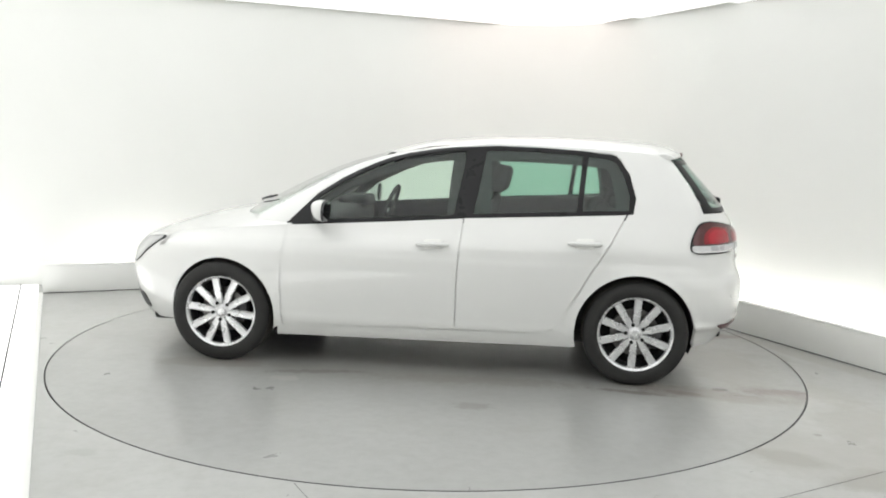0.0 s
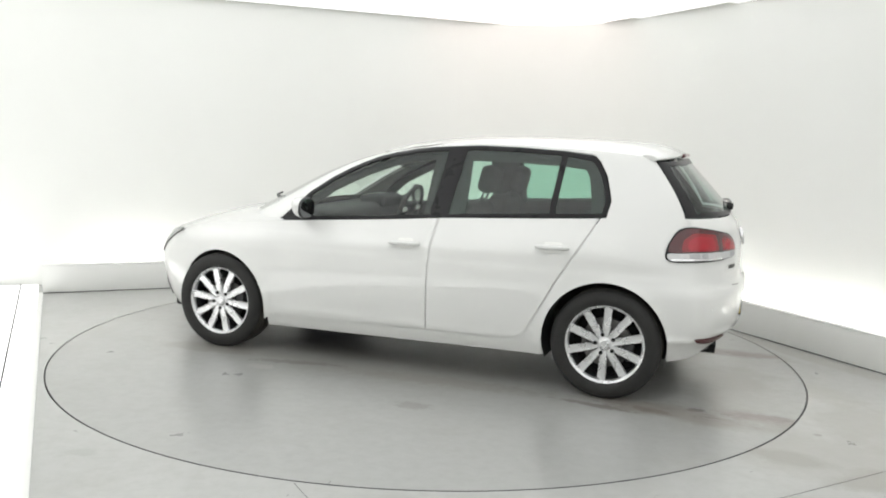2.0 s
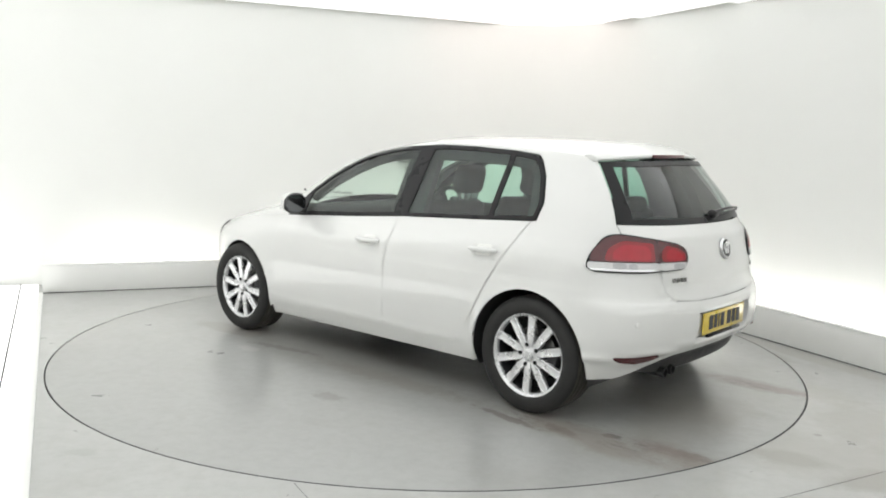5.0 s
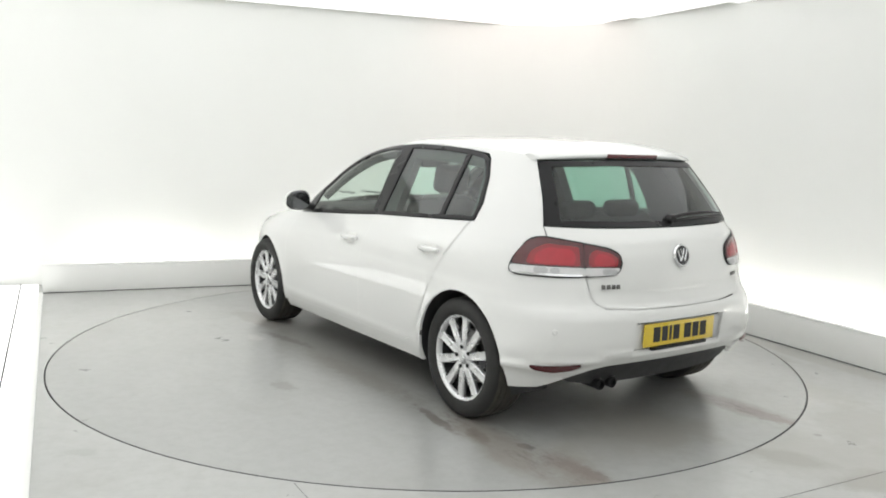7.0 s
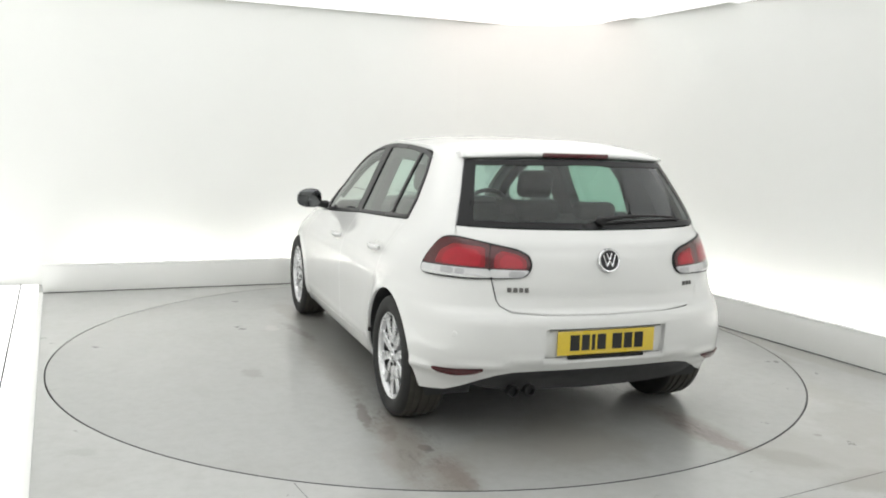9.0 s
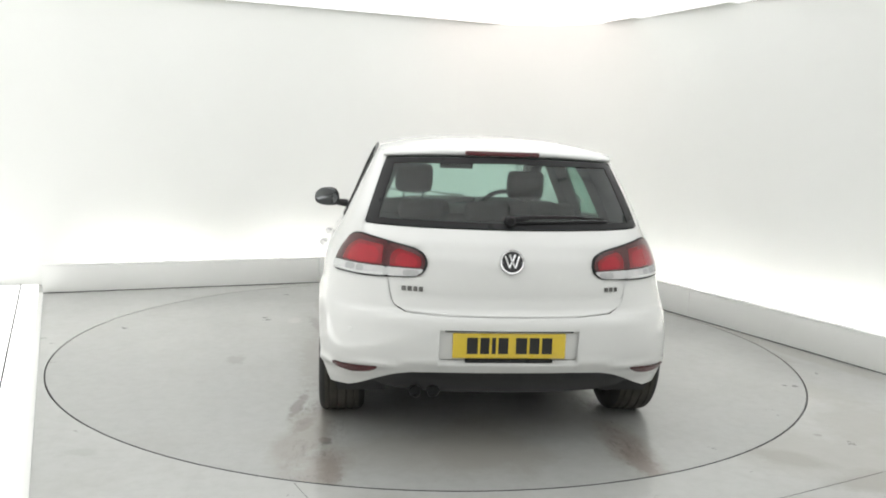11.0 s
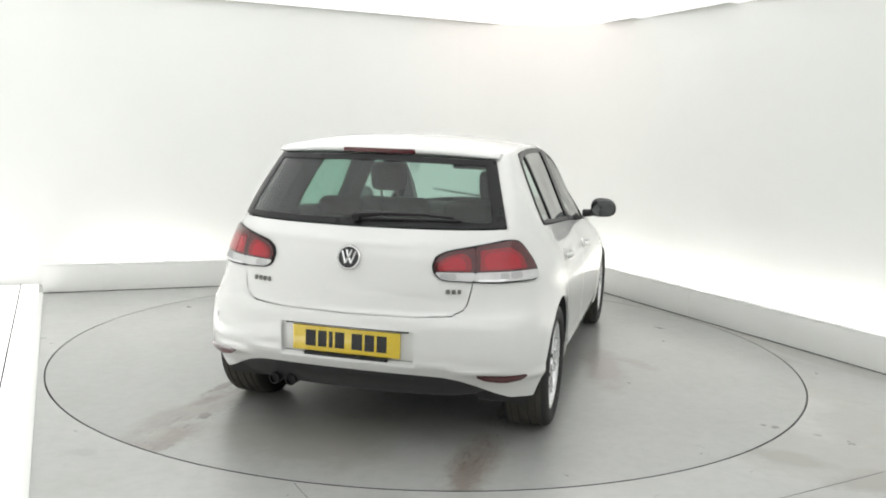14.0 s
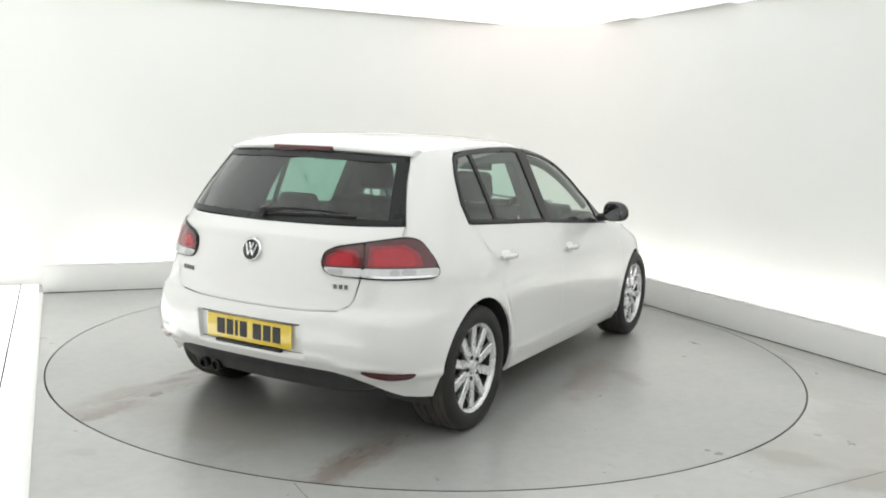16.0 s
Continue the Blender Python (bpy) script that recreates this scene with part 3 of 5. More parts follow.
def side(points, top=False):
    """An outline given in x and z on the flank, in (q, z)."""
    return [(flank(x, z, top), z) for x, z in finer(points)]


def both(name, points, material, parent, label="", gap=0.0011, smoothed=0.0, **more):
    """The same panel on the left and on the right flank; returns both."""
    pts = inset(points, gap) if gap else points
    if smoothed:
        pts = rounded(pts, smoothed)
    poly = side(pts, more.get("top", False))
    return [panel(name, [poly], material, parent if not isinstance(parent, list) else parent[i], label, mirror=bool(i), **more) for i in (0, 1)]


def band(points, width):
    """A strip of that width along an open line, as an outline."""
    left, right = [], []
    pts = [Vector(p) for p in points]
    for i, p in enumerate(pts):
        d = (pts[min(i + 1, len(pts) - 1)] - pts[max(i - 1, 0)]).normalized()
        n = Vector((-d.y, d.x)) * width / 2
        left.append(tuple(p + n))
        right.append(tuple(p - n))
    return left + right[::-1]


def arc(cx, cz, r, a0, a1, n=20):
    return [(cx + r * math.cos(radians(a0 + (a1 - a0) * i / n)), cz + r * math.sin(radians(a0 + (a1 - a0) * i / n))) for i in range(n + 1)]


FRONT_AXLE, REAR_AXLE = 1.289, -1.289
ARCH_F, ARCH_R = (1.287, 0.312, 0.347), (-1.279, 0.318, 0.357)


def flare(x, y, z):
    """The raised lip round the wheel arches, the crease under the belt and the fold above the sill."""
    h = 0.0
    for cx, cz, r in (ARCH_F, ARCH_R):
        d = math.hypot(x - cx, z - cz) - r
        if d < 0.2 and abs(x - cx) < 0.55 and abs(y) > 0.6:
            h += 0.012 * math.exp(-max(0.0, d) / 0.035)
    if abs(y) > 0.6:
        h += 0.003 * math.exp(-((z - 0.325) / 0.016) ** 2) * (1 if -0.85 < x < 0.9 else 0)
        h -= 0.004 * math.exp(-((z - 0.745) / 0.03) ** 2) * min(1, max(0, (x + 2.0) / 0.5))
    return h


SILL = 0.2
LOW_F = math.degrees(math.asin((0.23 - ARCH_F[1]) / ARCH_F[2]))
LOW_R = math.degrees(math.asin((0.225 - ARCH_R[1]) / ARCH_R[2]))


def body(car):
    # front wings
    wing = [(0.889, 0.258), (0.897, 0.40), (0.904, 0.55), (0.8905, 0.75), (0.8875, belt(0.8875))]
    wing += [(x, belt(x)) for x in (1.0, 1.15, 1.3, 1.45, 1.58, 1.66)]
    wing += [(1.70, 0.70), (1.66, 0.60), (1.55, 0.535)] + arc(*ARCH_F, 40, 180 - LOW_F, 24)
    both("front_wing", wing, WHITE, car, shape=flare)
    # doors
    door_f = [(0.885, 0.878), (0.2, 0.928), (-0.222, 0.964), (-0.208, 0.80), (-0.198, 0.62), (-0.195, 0.287), (0.2, 0.279), (0.86, 0.261), (0.886, 0.275), (0.895, 0.40), (0.902, 0.55), (0.888, 0.75)]
    df = both("front_door", door_f, WHITE, car, shape=flare)
    door_r = [(-0.226, 0.966), (-0.9, 1.006), (-1.205, 1.026), (-1.12, 0.87), (-0.99, 0.655), (-0.90, 0.49), (-0.83, 0.36), (-0.79, 0.318), (-0.73, 0.295), (-0.2, 0.287), (-0.202, 0.62), (-0.212, 0.80)]
    dr = both("rear_door", door_r, WHITE, car, shape=flare)
    # sills
    sill = [(0.93, 0.185), (0.92, 0.256), (0.20, 0.274), (-0.725, 0.291), (-0.785, 0.313), (-0.827, 0.356), (-0.9025, 0.487)]
    sill += [(ARCH_R[0] + ARCH_R[2] * math.cos(radians(a)), ARCH_R[1] + ARCH_R[2] * math.sin(radians(a))) for a in (28.4, 20, 12, 0, -8, LOW_R)]
    sill += [(-0.91, 0.212)]
    both("sill", sill, WHITE, car, shape=flare)
    # rear quarters: from the rear door round to the lamps, up to the gutter
    top_line = [(x, gutter(x)) for x in (-1.16, -1.25, -1.35, -1.45)]
    quarter = [(flank(x, z), z) for x, z in line(
        [(-0.9075, 0.488), (-0.993, 0.648), (-1.123, 0.864), (-1.2135, 1.026), (-1.245, 1.03), (-1.262, 1.127), (-1.222, 1.263), (-1.165, 1.352), (-1.12, 1.384), (-1.10, gutter(-1.10))] + top_line)]
    quarter += line([(flank(-1.456, gutter(-1.456)), gutter(-1.456)), (-1.556, 1.356), (-1.567, 1.20), (-1.574, 1.05), (-1.597, 0.99), (-1.72, 0.965), (-1.742, 0.90), (-1.765, 0.80), (-1.782, 0.72), (-1.799, 0.690), (-1.842, 0.6655)])
    quarter += line([(-1.70, 0.645), (-1.60, 0.637), (flank(-1.52, 0.60), 0.60)])
    a0 = math.degrees(math.atan2(0.60 - ARCH_R[1], -1.52 - ARCH_R[0]))
    a1 = math.degrees(math.asin((0.488 - ARCH_R[1]) / ARCH_R[2]))
    quarter += [(flank(x, z), z) for x, z in arc(*ARCH_R, a0, a1, 22)]
    for i in (0, 1):
        panel("rear_quarter", [quarter], WHITE, car, mirror=bool(i), shape=flare)
    # rear bumper, in strips round the plate's recess
    left = [(-1.79, 0.6588), (-1.70, 0.6462), (-1.60, 0.6382), (flank(-1.5195, 0.6015), 0.6015)]
    left += [(flank(x, z), z) for x, z in arc(*ARCH_R, 130.5, 190, 14)]
    left += [(-1.535, 0.254), (-1.60, 0.262), (-1.665, 0.290), (-1.74, 0.330), (-1.80, 0.358), (-1.87, 0.374)]
    ql, z0, z1 = tail(0.325, 0.51), 0.436, 0.590
    left += [(ql, 0.378), (ql, 0.6535), (-1.845, 0.6635)]
    polys = [finer(left), finer([(-4.56 - q, z) for q, z in left][::-1])]
    polys += [finer([(ql, z1), (ql, 0.6535), (-2.28, 0.650), (-4.56 - ql, 0.6535), (-4.56 - ql, z1)]), finer([(ql, 0.378), (ql, z0), (-4.56 - ql, z0), (-4.56 - ql, 0.378)])]

    def lips(x, y, z):
        h = flare(x, y, z)
        if x < -1.5:
            edge = 0.425 - 0.12 * max(0, abs(y) - 0.45)
            h += 0.012 * math.exp(-((z - edge) / 0.018) ** 2)
        return h
    bumper = panel("rear_bumper", polys, WHITE, car, shape=lips, depth=0.03, off=-0.0008)
    panel("plate_recess", [finer([(ql, z0), (ql, z1), (-4.56 - ql, z1), (-4.56 - ql, z0)])], WHITE, bumper, off=-0.026)
    dark = [(-1.68, 0.300), (-1.74, 0.336), (-1.80, 0.364), (-1.87, 0.380), (-2.28, 0.386)]
    low = [(-2.28, 0.250), (-2.0, 0.252), (-1.85, 0.256), (-1.74, 0.272)]
    dif = dark + [(-4.56 - q, z) for q, z in dark[::-1][1:]] + [(-4.56 - q, z) for q, z in low[::-1]] + low[1:]
    diffuser = panel("diffuser", [finer(dif)], BLACK, car, "matt black lower bumper insert", off=-0.022, depth=0.05)
    for i, y in enumerate((0.42, 0.335)):
        pipe = part("exhaust_pipe", lathe([(0.024, 0.0), (0.031, 0.0), (0.034, 0.004), (0.034, 0.16), (0.028, 0.16), (0.027, 0.02), (0.0, 0.02)], 28, "X"), TRIM, car, "sooty black exhaust tail pipe")
        pipe.location = (-1.872, y, 0.262)
        pipe.scale = (1, 0.85, 0.85)
    # reflectors low in the bumper
    refl = [(-1.548, 0.394), (-1.64, 0.397), (-1.738, 0.400), (-1.70, 0.378), (-1.63, 0.364), (-1.575, 0.372)]
    for i in (0, 1):
        panel("reflector", [finer(rounded(refl, 0.012))], DARKRED, bumper, "dark red reflector", off=0.017, mirror=bool(i), cell=0.02)
    # tailgate
    edge = [(-1.577, 1.046), (-1.60, 0.992), (-1.722, 0.962), (-1.745, 0.90), (-1.768, 0.80), (-1.785, 0.72), (-1.80, 0.692), (-1.845, 0.667), (-2.0, 0.655), (-2.28, 0.652)]
    gate = edge + [(-4.56 - q, z) for q, z in edge[::-1][1:]] + [(-2.28, 1.041)]

    def crease(x, y, z):
        return 0.006 * math.exp(-((z - 0.985) / 0.02) ** 2) - 0.004 * math.exp(-((z - 0.73) / 0.03) ** 2)
    tailgate = panel("tailgate", [finer(inset(gate, 0.0024))], WHITE, car, shape=crease)
    # dark shut line behind all gaps
    for i in (0, 1):
        panel("shut_line", [finer([(0.738, 0.21), (0.742, 0.60), (0.748, 0.72), (0.742, belt(0.90) - 0.02), (-0.6, belt(-0.6) - 0.02), (-1.20, 1.00), (-1.12, 0.80), (-0.85, 0.46), (-0.80, 0.38), (-0.78, 0.23)])], LEDGE, car, off=-0.013, depth=0.0, mirror=bool(i), cell=0.06)
    panel("shut_line", [finer([(-1.50, 1.03), (-3.06, 1.03), (-3.06, 0.62), (-1.50, 0.62)])], GAP, car, off=-0.02, depth=0.0, cell=0.06)
    # front bumper up to the bonnet's edge
    fb = [(flank(x, z), z) for x, z in line([(1.70, 0.70), (1.66, 0.60), (1.55, 0.535)] + arc(*ARCH_F, 40, LOW_F, 12))]
    fb += line([(1.37, 0.21), (1.98, 0.19), (1.98, 0.70)])
    panel("front_bumper", [fb], WHITE, car, shape=flare, whole=True)
    panel("lower_grille", [finer(rounded([(1.66, 0.28), (1.98, 0.27), (1.98, 0.40), (1.68, 0.40)], 0.02))], BLACK, car, off=0.004, whole=True)
    for i in (0, 1):
        panel("fog_lamp_grille", [finer(rounded([(1.41, 0.265), (1.56, 0.26), (1.56, 0.365), (1.43, 0.36)], 0.02))], BLACK, car, off=0.004, mirror=bool(i))
    # head lamps
    for i in (0, 1):
        lamp = [(1.37, 0.748), (1.395, 0.68), (1.44, 0.60), (1.50, 0.560), (1.60, 0.565), (1.67, 0.60), (1.62, 0.668), (1.50, 0.725)]
        hl = panel("headlight", [finer(rounded(lamp, 0.025))], CLEAR, car, "clear headlight in a dark surround", off=0.009, mirror=bool(i), depth=0.02)
        panel("headlight_surround", [finer(rounded(inset(lamp, -0.007), 0.03))], DARKALLOY, hl, "dark headlight surround", off=0.005, mirror=bool(i), depth=0.012)
        panel("headlight_housing", [finer([(1.395, 0.72), (1.415, 0.67), (1.455, 0.61), (1.505, 0.578), (1.59, 0.58), (1.64, 0.605), (1.60, 0.652), (1.50, 0.705)])], ALLOY, hl, off=0.0065, mirror=bool(i), depth=0.0)
    return df, dr, bumper, tailgate, diffuser


gutter = curve((-2.0, 1.352), (-1.7, 1.358), (-1.5, 1.374), (-1.25, 1.396), (-0.957, 1.412), (-0.68, 1.421), (-0.41, 1.423), (-0.13, 1.409), (0.05, 1.388), (0.17, 1.36), (0.24, 1.345), (0.4, 1.345))
crown = curve((-1.9, 1.385), (-1.775, 1.408), (-1.6, 1.437), (-1.3, 1.462), (-1.0, 1.474), (-0.7, 1.476), (-0.4, 1.468), (-0.1, 1.447), (0.1, 1.418), (0.25, 1.378), (0.335, 1.347))


def edge_width(x, z, top=True):
    return skin(flank(x, z, top), z, top)[1]


def roof(car):
    """The roof skin between the gutters, from the windscreen to the spoiler's root."""
    def sheet(name, x0, x1, drop, squeeze, material, label="", n=46, m=20):
        verts, faces = [], []
        for i in range(n + 1):
            x = x0 + (x1 - x0) * i / n
            ze = gutter(x)
            ye = edge_width(min(x, 0.333), ze) * squeeze
            if x < -1.47:
                ye = min(ye, edge_width(-1.47, gutter(-1.47)) * squeeze - 0.10 * (-1.47 - x))
            for j in range(-m, m + 1):
                f = j / m
                verts.append((x, ye * f, ze + (crown(x) - ze) * (1 - abs(f) ** 2.6) - drop))
        w = 2 * m + 1
        for i in range(n):
            for j in range(w - 1):
                a = i * w + j
                faces.append((a, a + w, a + w + 1, a + 1))
        return mesh_object(name, verts, [f[::-1] for f in faces], material, car, label, True)
    outer = sheet("roof", -1.405, 0.333, 0.0, 1.0, WHITE)
    sheet("headliner", -1.43, 0.30, 0.045, 0.93, HEADLINER, "pale grey headliner")
    # rails over the side windows between the window frame and the gutter
    low_edge = [(-1.12, 1.384), (-0.957, 1.397), (-0.68, 1.409), (-0.41, 1.412), (-0.13, 1.393), (0.15, 1.349), (0.363, 1.280), (0.577, 1.173), (0.722, 1.076), (0.905, 0.884)]
    front = [(pillar_q(z), z) for z in (1.345, 1.30, 1.24, 1.167, 1.08, 0.99, 0.92, 0.885)]
    poly = [(flank(x, z, True), z) for x, z in line(low_edge[::-1])]
    poly += [(flank(x, gutter(x), True), gutter(x)) for x in [-1.10 + 1.2 * k / 30 for k in range(31)]]
    poly += line(front)
    for i in (0, 1):
        panel("roof_rail", [poly], WHITE, car, top=True, mirror=bool(i), cell=0.025)
    # windscreen
    glass = line(front[:-1])
    screen = [(q + 0.004, z) for q, z in glass] + [(1.08, z) for z in (0.92, 1.0, 1.1, 1.2, 1.3, 1.345)]
    panel("windscreen", [screen], WINDSCREEN, car, "green tinted windscreen", top=True, whole=True, off=-0.004, depth=0.0, cell=0.04).visible_shadow = False
    return outer


def pillar_q(z):
    """Where the windscreen begins beside the front pillar."""
    return 0.42 - 0.02 * (z - 0.9)


def bonnet(car):
    verts, faces = [], []
    n, m = 40, 16
    for i in range(n + 1):
        x = 0.86 + (2.0 - 0.86) * (i / n)
        zb = belt(x) - 0.002
        ye = skin(flank(x, zb), zb)[1] if flank(x, zb) <= 1.3 else skin(1.3, zb)[1]
        c, a, k = ends(zb, False)
        f = min(1.0, (x - c) / a)
        ye = section(x, zb) * max(0.0, 1 - f ** k) ** (1 / M)
        rise = 0.115 * (1 - ((x - 0.86) / 1.25) ** 2 * 0.75)
        for j in range(-m, m + 1):
            g = j / m
            verts.append((x, ye * g, zb + rise * (1 - abs(g) ** 2.4)))
    w = 2 * m + 1
    for i in range(n):
        for j in range(w - 1):
            a = i * w + j
            faces.append((a, a + 1, a + w + 1, a + w))
    ob = mesh_object("bonnet", verts, [f[::-1] for f in faces], WHITE, car, "", True)
    # nose between the bonnet and the bumper
    poly = finer([(1.355, 0.698), (1.98, 0.698), (1.98, 0.740), (1.70, 0.742), (1.52, 0.752), (1.37, 0.776)])
    panel("nose", [poly], WHITE, car, whole=True, depth=0.03)
    # wipers parked along the foot of the windscreen
    for run in (((0.545, 1.022), (0.64, 1.0), (0.78, 0.978), (0.93, 0.962)), ((0.98, 0.985), (1.06, 0.972), (1.16, 0.962), (1.28, 0.955))):
        pts = []
        for q, z in run:
            if q <= 1.08:
                p, away = Vector(skin(q, z, True)), outward(q, z, True)
            else:
                p, away = Vector(skin(2.16 - q, z, True)), outward(2.16 - q, z, True)
                p.y, away.y = -p.y, -away.y
            pts.append(p + away * 0.016)
        part("wiper_arm", tube(pts, [0.006, 0.008, 0.009, 0.011], 8), TRIM, car, "black wiper arm")
    return ob


def side_windows(car, doors_f, doors_r):
    top_edge = [(0.722, 1.069), (0.577, 1.167), (0.47, 1.224), (0.363, 1.274), (0.26, 1.314), (0.151, 1.343), (0.0, 1.372), (-0.13, 1.388), (-0.41, 1.406), (-0.68, 1.404), (-0.957, 1.392), (-1.10, 1.372), (-1.150, 1.353)]
    rear_edge = [(-1.208, 1.263), (-1.247, 1.127), (-1.236, 1.045), (-1.222, 1.033)]

    def below(x):
        return belt(x) + 0.006
    outline = [(0.895, 0.882), (0.82, 0.965)] + top_edge + rear_edge
    for i in (0, 1):
        mir = bool(i)
        # one black trim strip all round
        loop = outline
        shifted = []
        pts = [Vector(p) for p in loop]
        for k, p in enumerate(pts):
            d = (pts[min(k + 1, len(pts) - 1)] - pts[max(k - 1, 0)]).normalized()
            shifted.append(tuple(p + Vector((d.y, -d.x)) * -0.021))
        shifted[0] = (0.84, below(0.84))
        shifted[-1] = (-1.19, below(-1.19))
        trim = loop + shifted[::-1]
        panel("window_trim", [side(trim, True)], TRIM, car, "black window surround", top=True, off=0.004, mirror=mir, cell=0.03)
        waist = band([(0.895, 0.883)] + [(x, below(x) + 0.006) for x in (0.7, 0.4, 0.1, -0.2, -0.5, -0.8, -1.1, -1.225)], 0.016)
        panel("waist_strip", [side(waist, True)], TRIM, car, "black rubber waist seal", top=True, off=0.006, mirror=mir)
        corner = [(0.87, below(0.87)), (0.715, below(0.715)), (0.705, 1.065), (0.722, 1.06), (0.81, 0.955)]
        panel("mirror_corner", [side(corner, True)], TRIM, doors_f[i], "black mirror base triangle", top=True, off=0.002, mirror=mir)
        post = [(-0.163, below(-0.16)), (-0.228, 1.385), (-0.345, 1.392), (-0.280, below(-0.28))]
        panel("door_post", [side(post, True)], TRIM, car, "gloss black door post", top=True, off=0.003, mirror=mir)
        bar = [(-0.905, below(-0.905)), (-0.938, 1.385), (-0.972, 1.383), (-0.938, below(-0.938))]
        panel("window_bar", [side(bar, True)], TRIM, doors_r[i], "black window bar", top=True, off=0.003, mirror=mir)
        front = [(0.708, below(0.70)), (0.70, 1.06)] + [(x, z - 0.02) for x, z in top_edge[1:8]] + [(-0.225, 1.372), (-0.158, below(-0.16))]
        panel("door_glass", [side(front, True)], SCREEN, doors_f[i], "green tinted door glass", top=True, off=-0.004, depth=0.0, mirror=mir, cell=0.05).visible_shadow = False
        rear = [(-0.279, below(-0.28)), (-0.343, 1.38), (-0.68, 1.385), (-0.936, 1.374), (-0.906, below(-0.9))]
        panel("door_glass", [side(rear, True)], BACKLIGHT, doors_r[i], "green tinted rear door glass", top=True, off=-0.004, depth=0.0, mirror=mir, cell=0.05).visible_shadow = False
        quart = [(-0.938, below(-0.93)), (-0.97, 1.372), (-1.09, 1.356), (-1.132, 1.34), (-1.19, 1.255), (-1.226, 1.127), (-1.214, 1.05), (-1.20, below(-1.2))]
        panel("quarter_glass", [side(quart, True)], BACKLIGHT, doors_r[i], "green tinted quarter light", top=True, off=-0.004, depth=0.0, mirror=mir, cell=0.05).visible_shadow = False


def rear_glass(car, tailgate):
    left = [(-1.583, 1.052), (-1.577, 1.13), (-1.570, 1.24), (-1.5625, 1.352)]
    outline = left + [(-2.28, 1.368)] + [(-4.56 - q, z) for q, z in left[::-1]] + [(-2.28, 1.046)]
    glass = panel("rear_window", [finer(outline)], REARGLASS, tailgate, "dark green tinted heated rear window", off=0.0, depth=0.0, cell=0.035)
    glass.visible_shadow = False
    # black printed border
    for i in (0, 1):
        panel("window_border", [finer([(q, z) for q, z in left] + [(-1.612, 1.345), (-1.622, 1.24), (-1.632, 1.13), (-1.642, 1.06)])], TRIM, glass, "black printed glass edge", off=0.003, mirror=bool(i), depth=0.003)
    panel("window_border", [finer([(-1.60, 1.328), (-1.566, 1.352), (-2.28, 1.368), (-2.994, 1.352), (-2.96, 1.328), (-2.28, 1.338)])], TRIM, glass, off=0.004, depth=0.003)
    panel("window_border", [finer([(-1.583, 1.050), (-2.28, 1.044), (-2.977, 1.050), (-2.90, 1.075), (-2.28, 1.07), (-1.66, 1.075)])], TRIM, glass, off=0.004, depth=0.003)
    # wiper: pivot right of the middle, arm pointing to the right side
    def at(y, z, out):
        q = tail(y, z)
        return Vector(skin(q, z)) + outward(q, z, False) * out
    w = part("rear_wiper", tube([at(0.0, 1.075, 0.022), at(-0.12, 1.085, 0.03), at(-0.30, 1.088, 0.028), at(-0.45, 1.082, 0.024)], [0.012, 0.009, 0.007, 0.005], 10), TRIM, tailgate, "black rear wiper arm")
    part("blade", tube([at(-0.02, 1.068, 0.012), at(-0.2, 1.074, 0.012), at(-0.48, 1.076, 0.012)], 0.007, 8), TRIM, w)
    cap = part("pivot", lathe([(0.0, 0.03), (0.018, 0.028), (0.024, 0.015), (0.026, -0.01)], 20, "X"), TRIM, w)
    cap.matrix_basis = Matrix.Translation(at(0.0, 1.075, 0.012)) @ Matrix.Rotation(radians(180), 4, "Z")
    # spoiler over the glass
    verts, faces = [], []
    n = 40
    sec = 9
    for i in range(n + 1):
        f = -1 + 2 * i / n
        y = 0.582 * f
        root = -1.40
        bow = (1 - abs(f) ** 2.6)
        tip = -1.492 - 0.104 * bow
        tuck = 1 - abs(f) ** 7
        zt = gutter(root) + (crown(root) - gutter(root)) * (1 - abs(f * 0.985) ** 2.6)
        zl = 1.372 + 0.028 * bow
        lip = 0.020 * (0.4 + 0.6 * tuck)
        prof = [(root, zt + 0.001), (root * 0.6 + tip * 0.4, zt * 0.6 + zl * 0.4 + 0.010), (root * 0.25 + tip * 0.75, zt * 0.25 + zl * 0.75 + 0.006), (tip + 0.012, zl + 0.001), (tip, zl - 0.006),
                (tip + 0.004, zl - lip), (tip + 0.03, zl - lip - 0.005), (tip + 0.055, 1.354 + 0.010 * bow), (tip + 0.085, 1.350 + 0.01 * bow)]
        verts += [(x, y, z) for x, z in prof]
    for i in range(n):
        for k in range(sec - 1):
            a = i * sec + k
            faces.append((a, a + 1, a + sec + 1, a + sec))
    faces += [tuple(range(sec))[::-1], tuple(range(n * sec, n * sec + sec))]
    spoiler = mesh_object("roof_spoiler", verts, faces, WHITE, tailgate, "", True)
    for p in spoiler.data.polygons[-2:]:
        p.use_smooth = False
    bm = block(-1.617, -1.575, -0.185, 0.185, 1.374, 1.397, 0.007, 3)
    for v in bm.verts:
        v.co.x += 0.035 * (v.co.y / 0.3) ** 2 + 0.0
    part("high_brake_light", bm, DARKRED, spoiler, "dark red high brake light")
    return glass


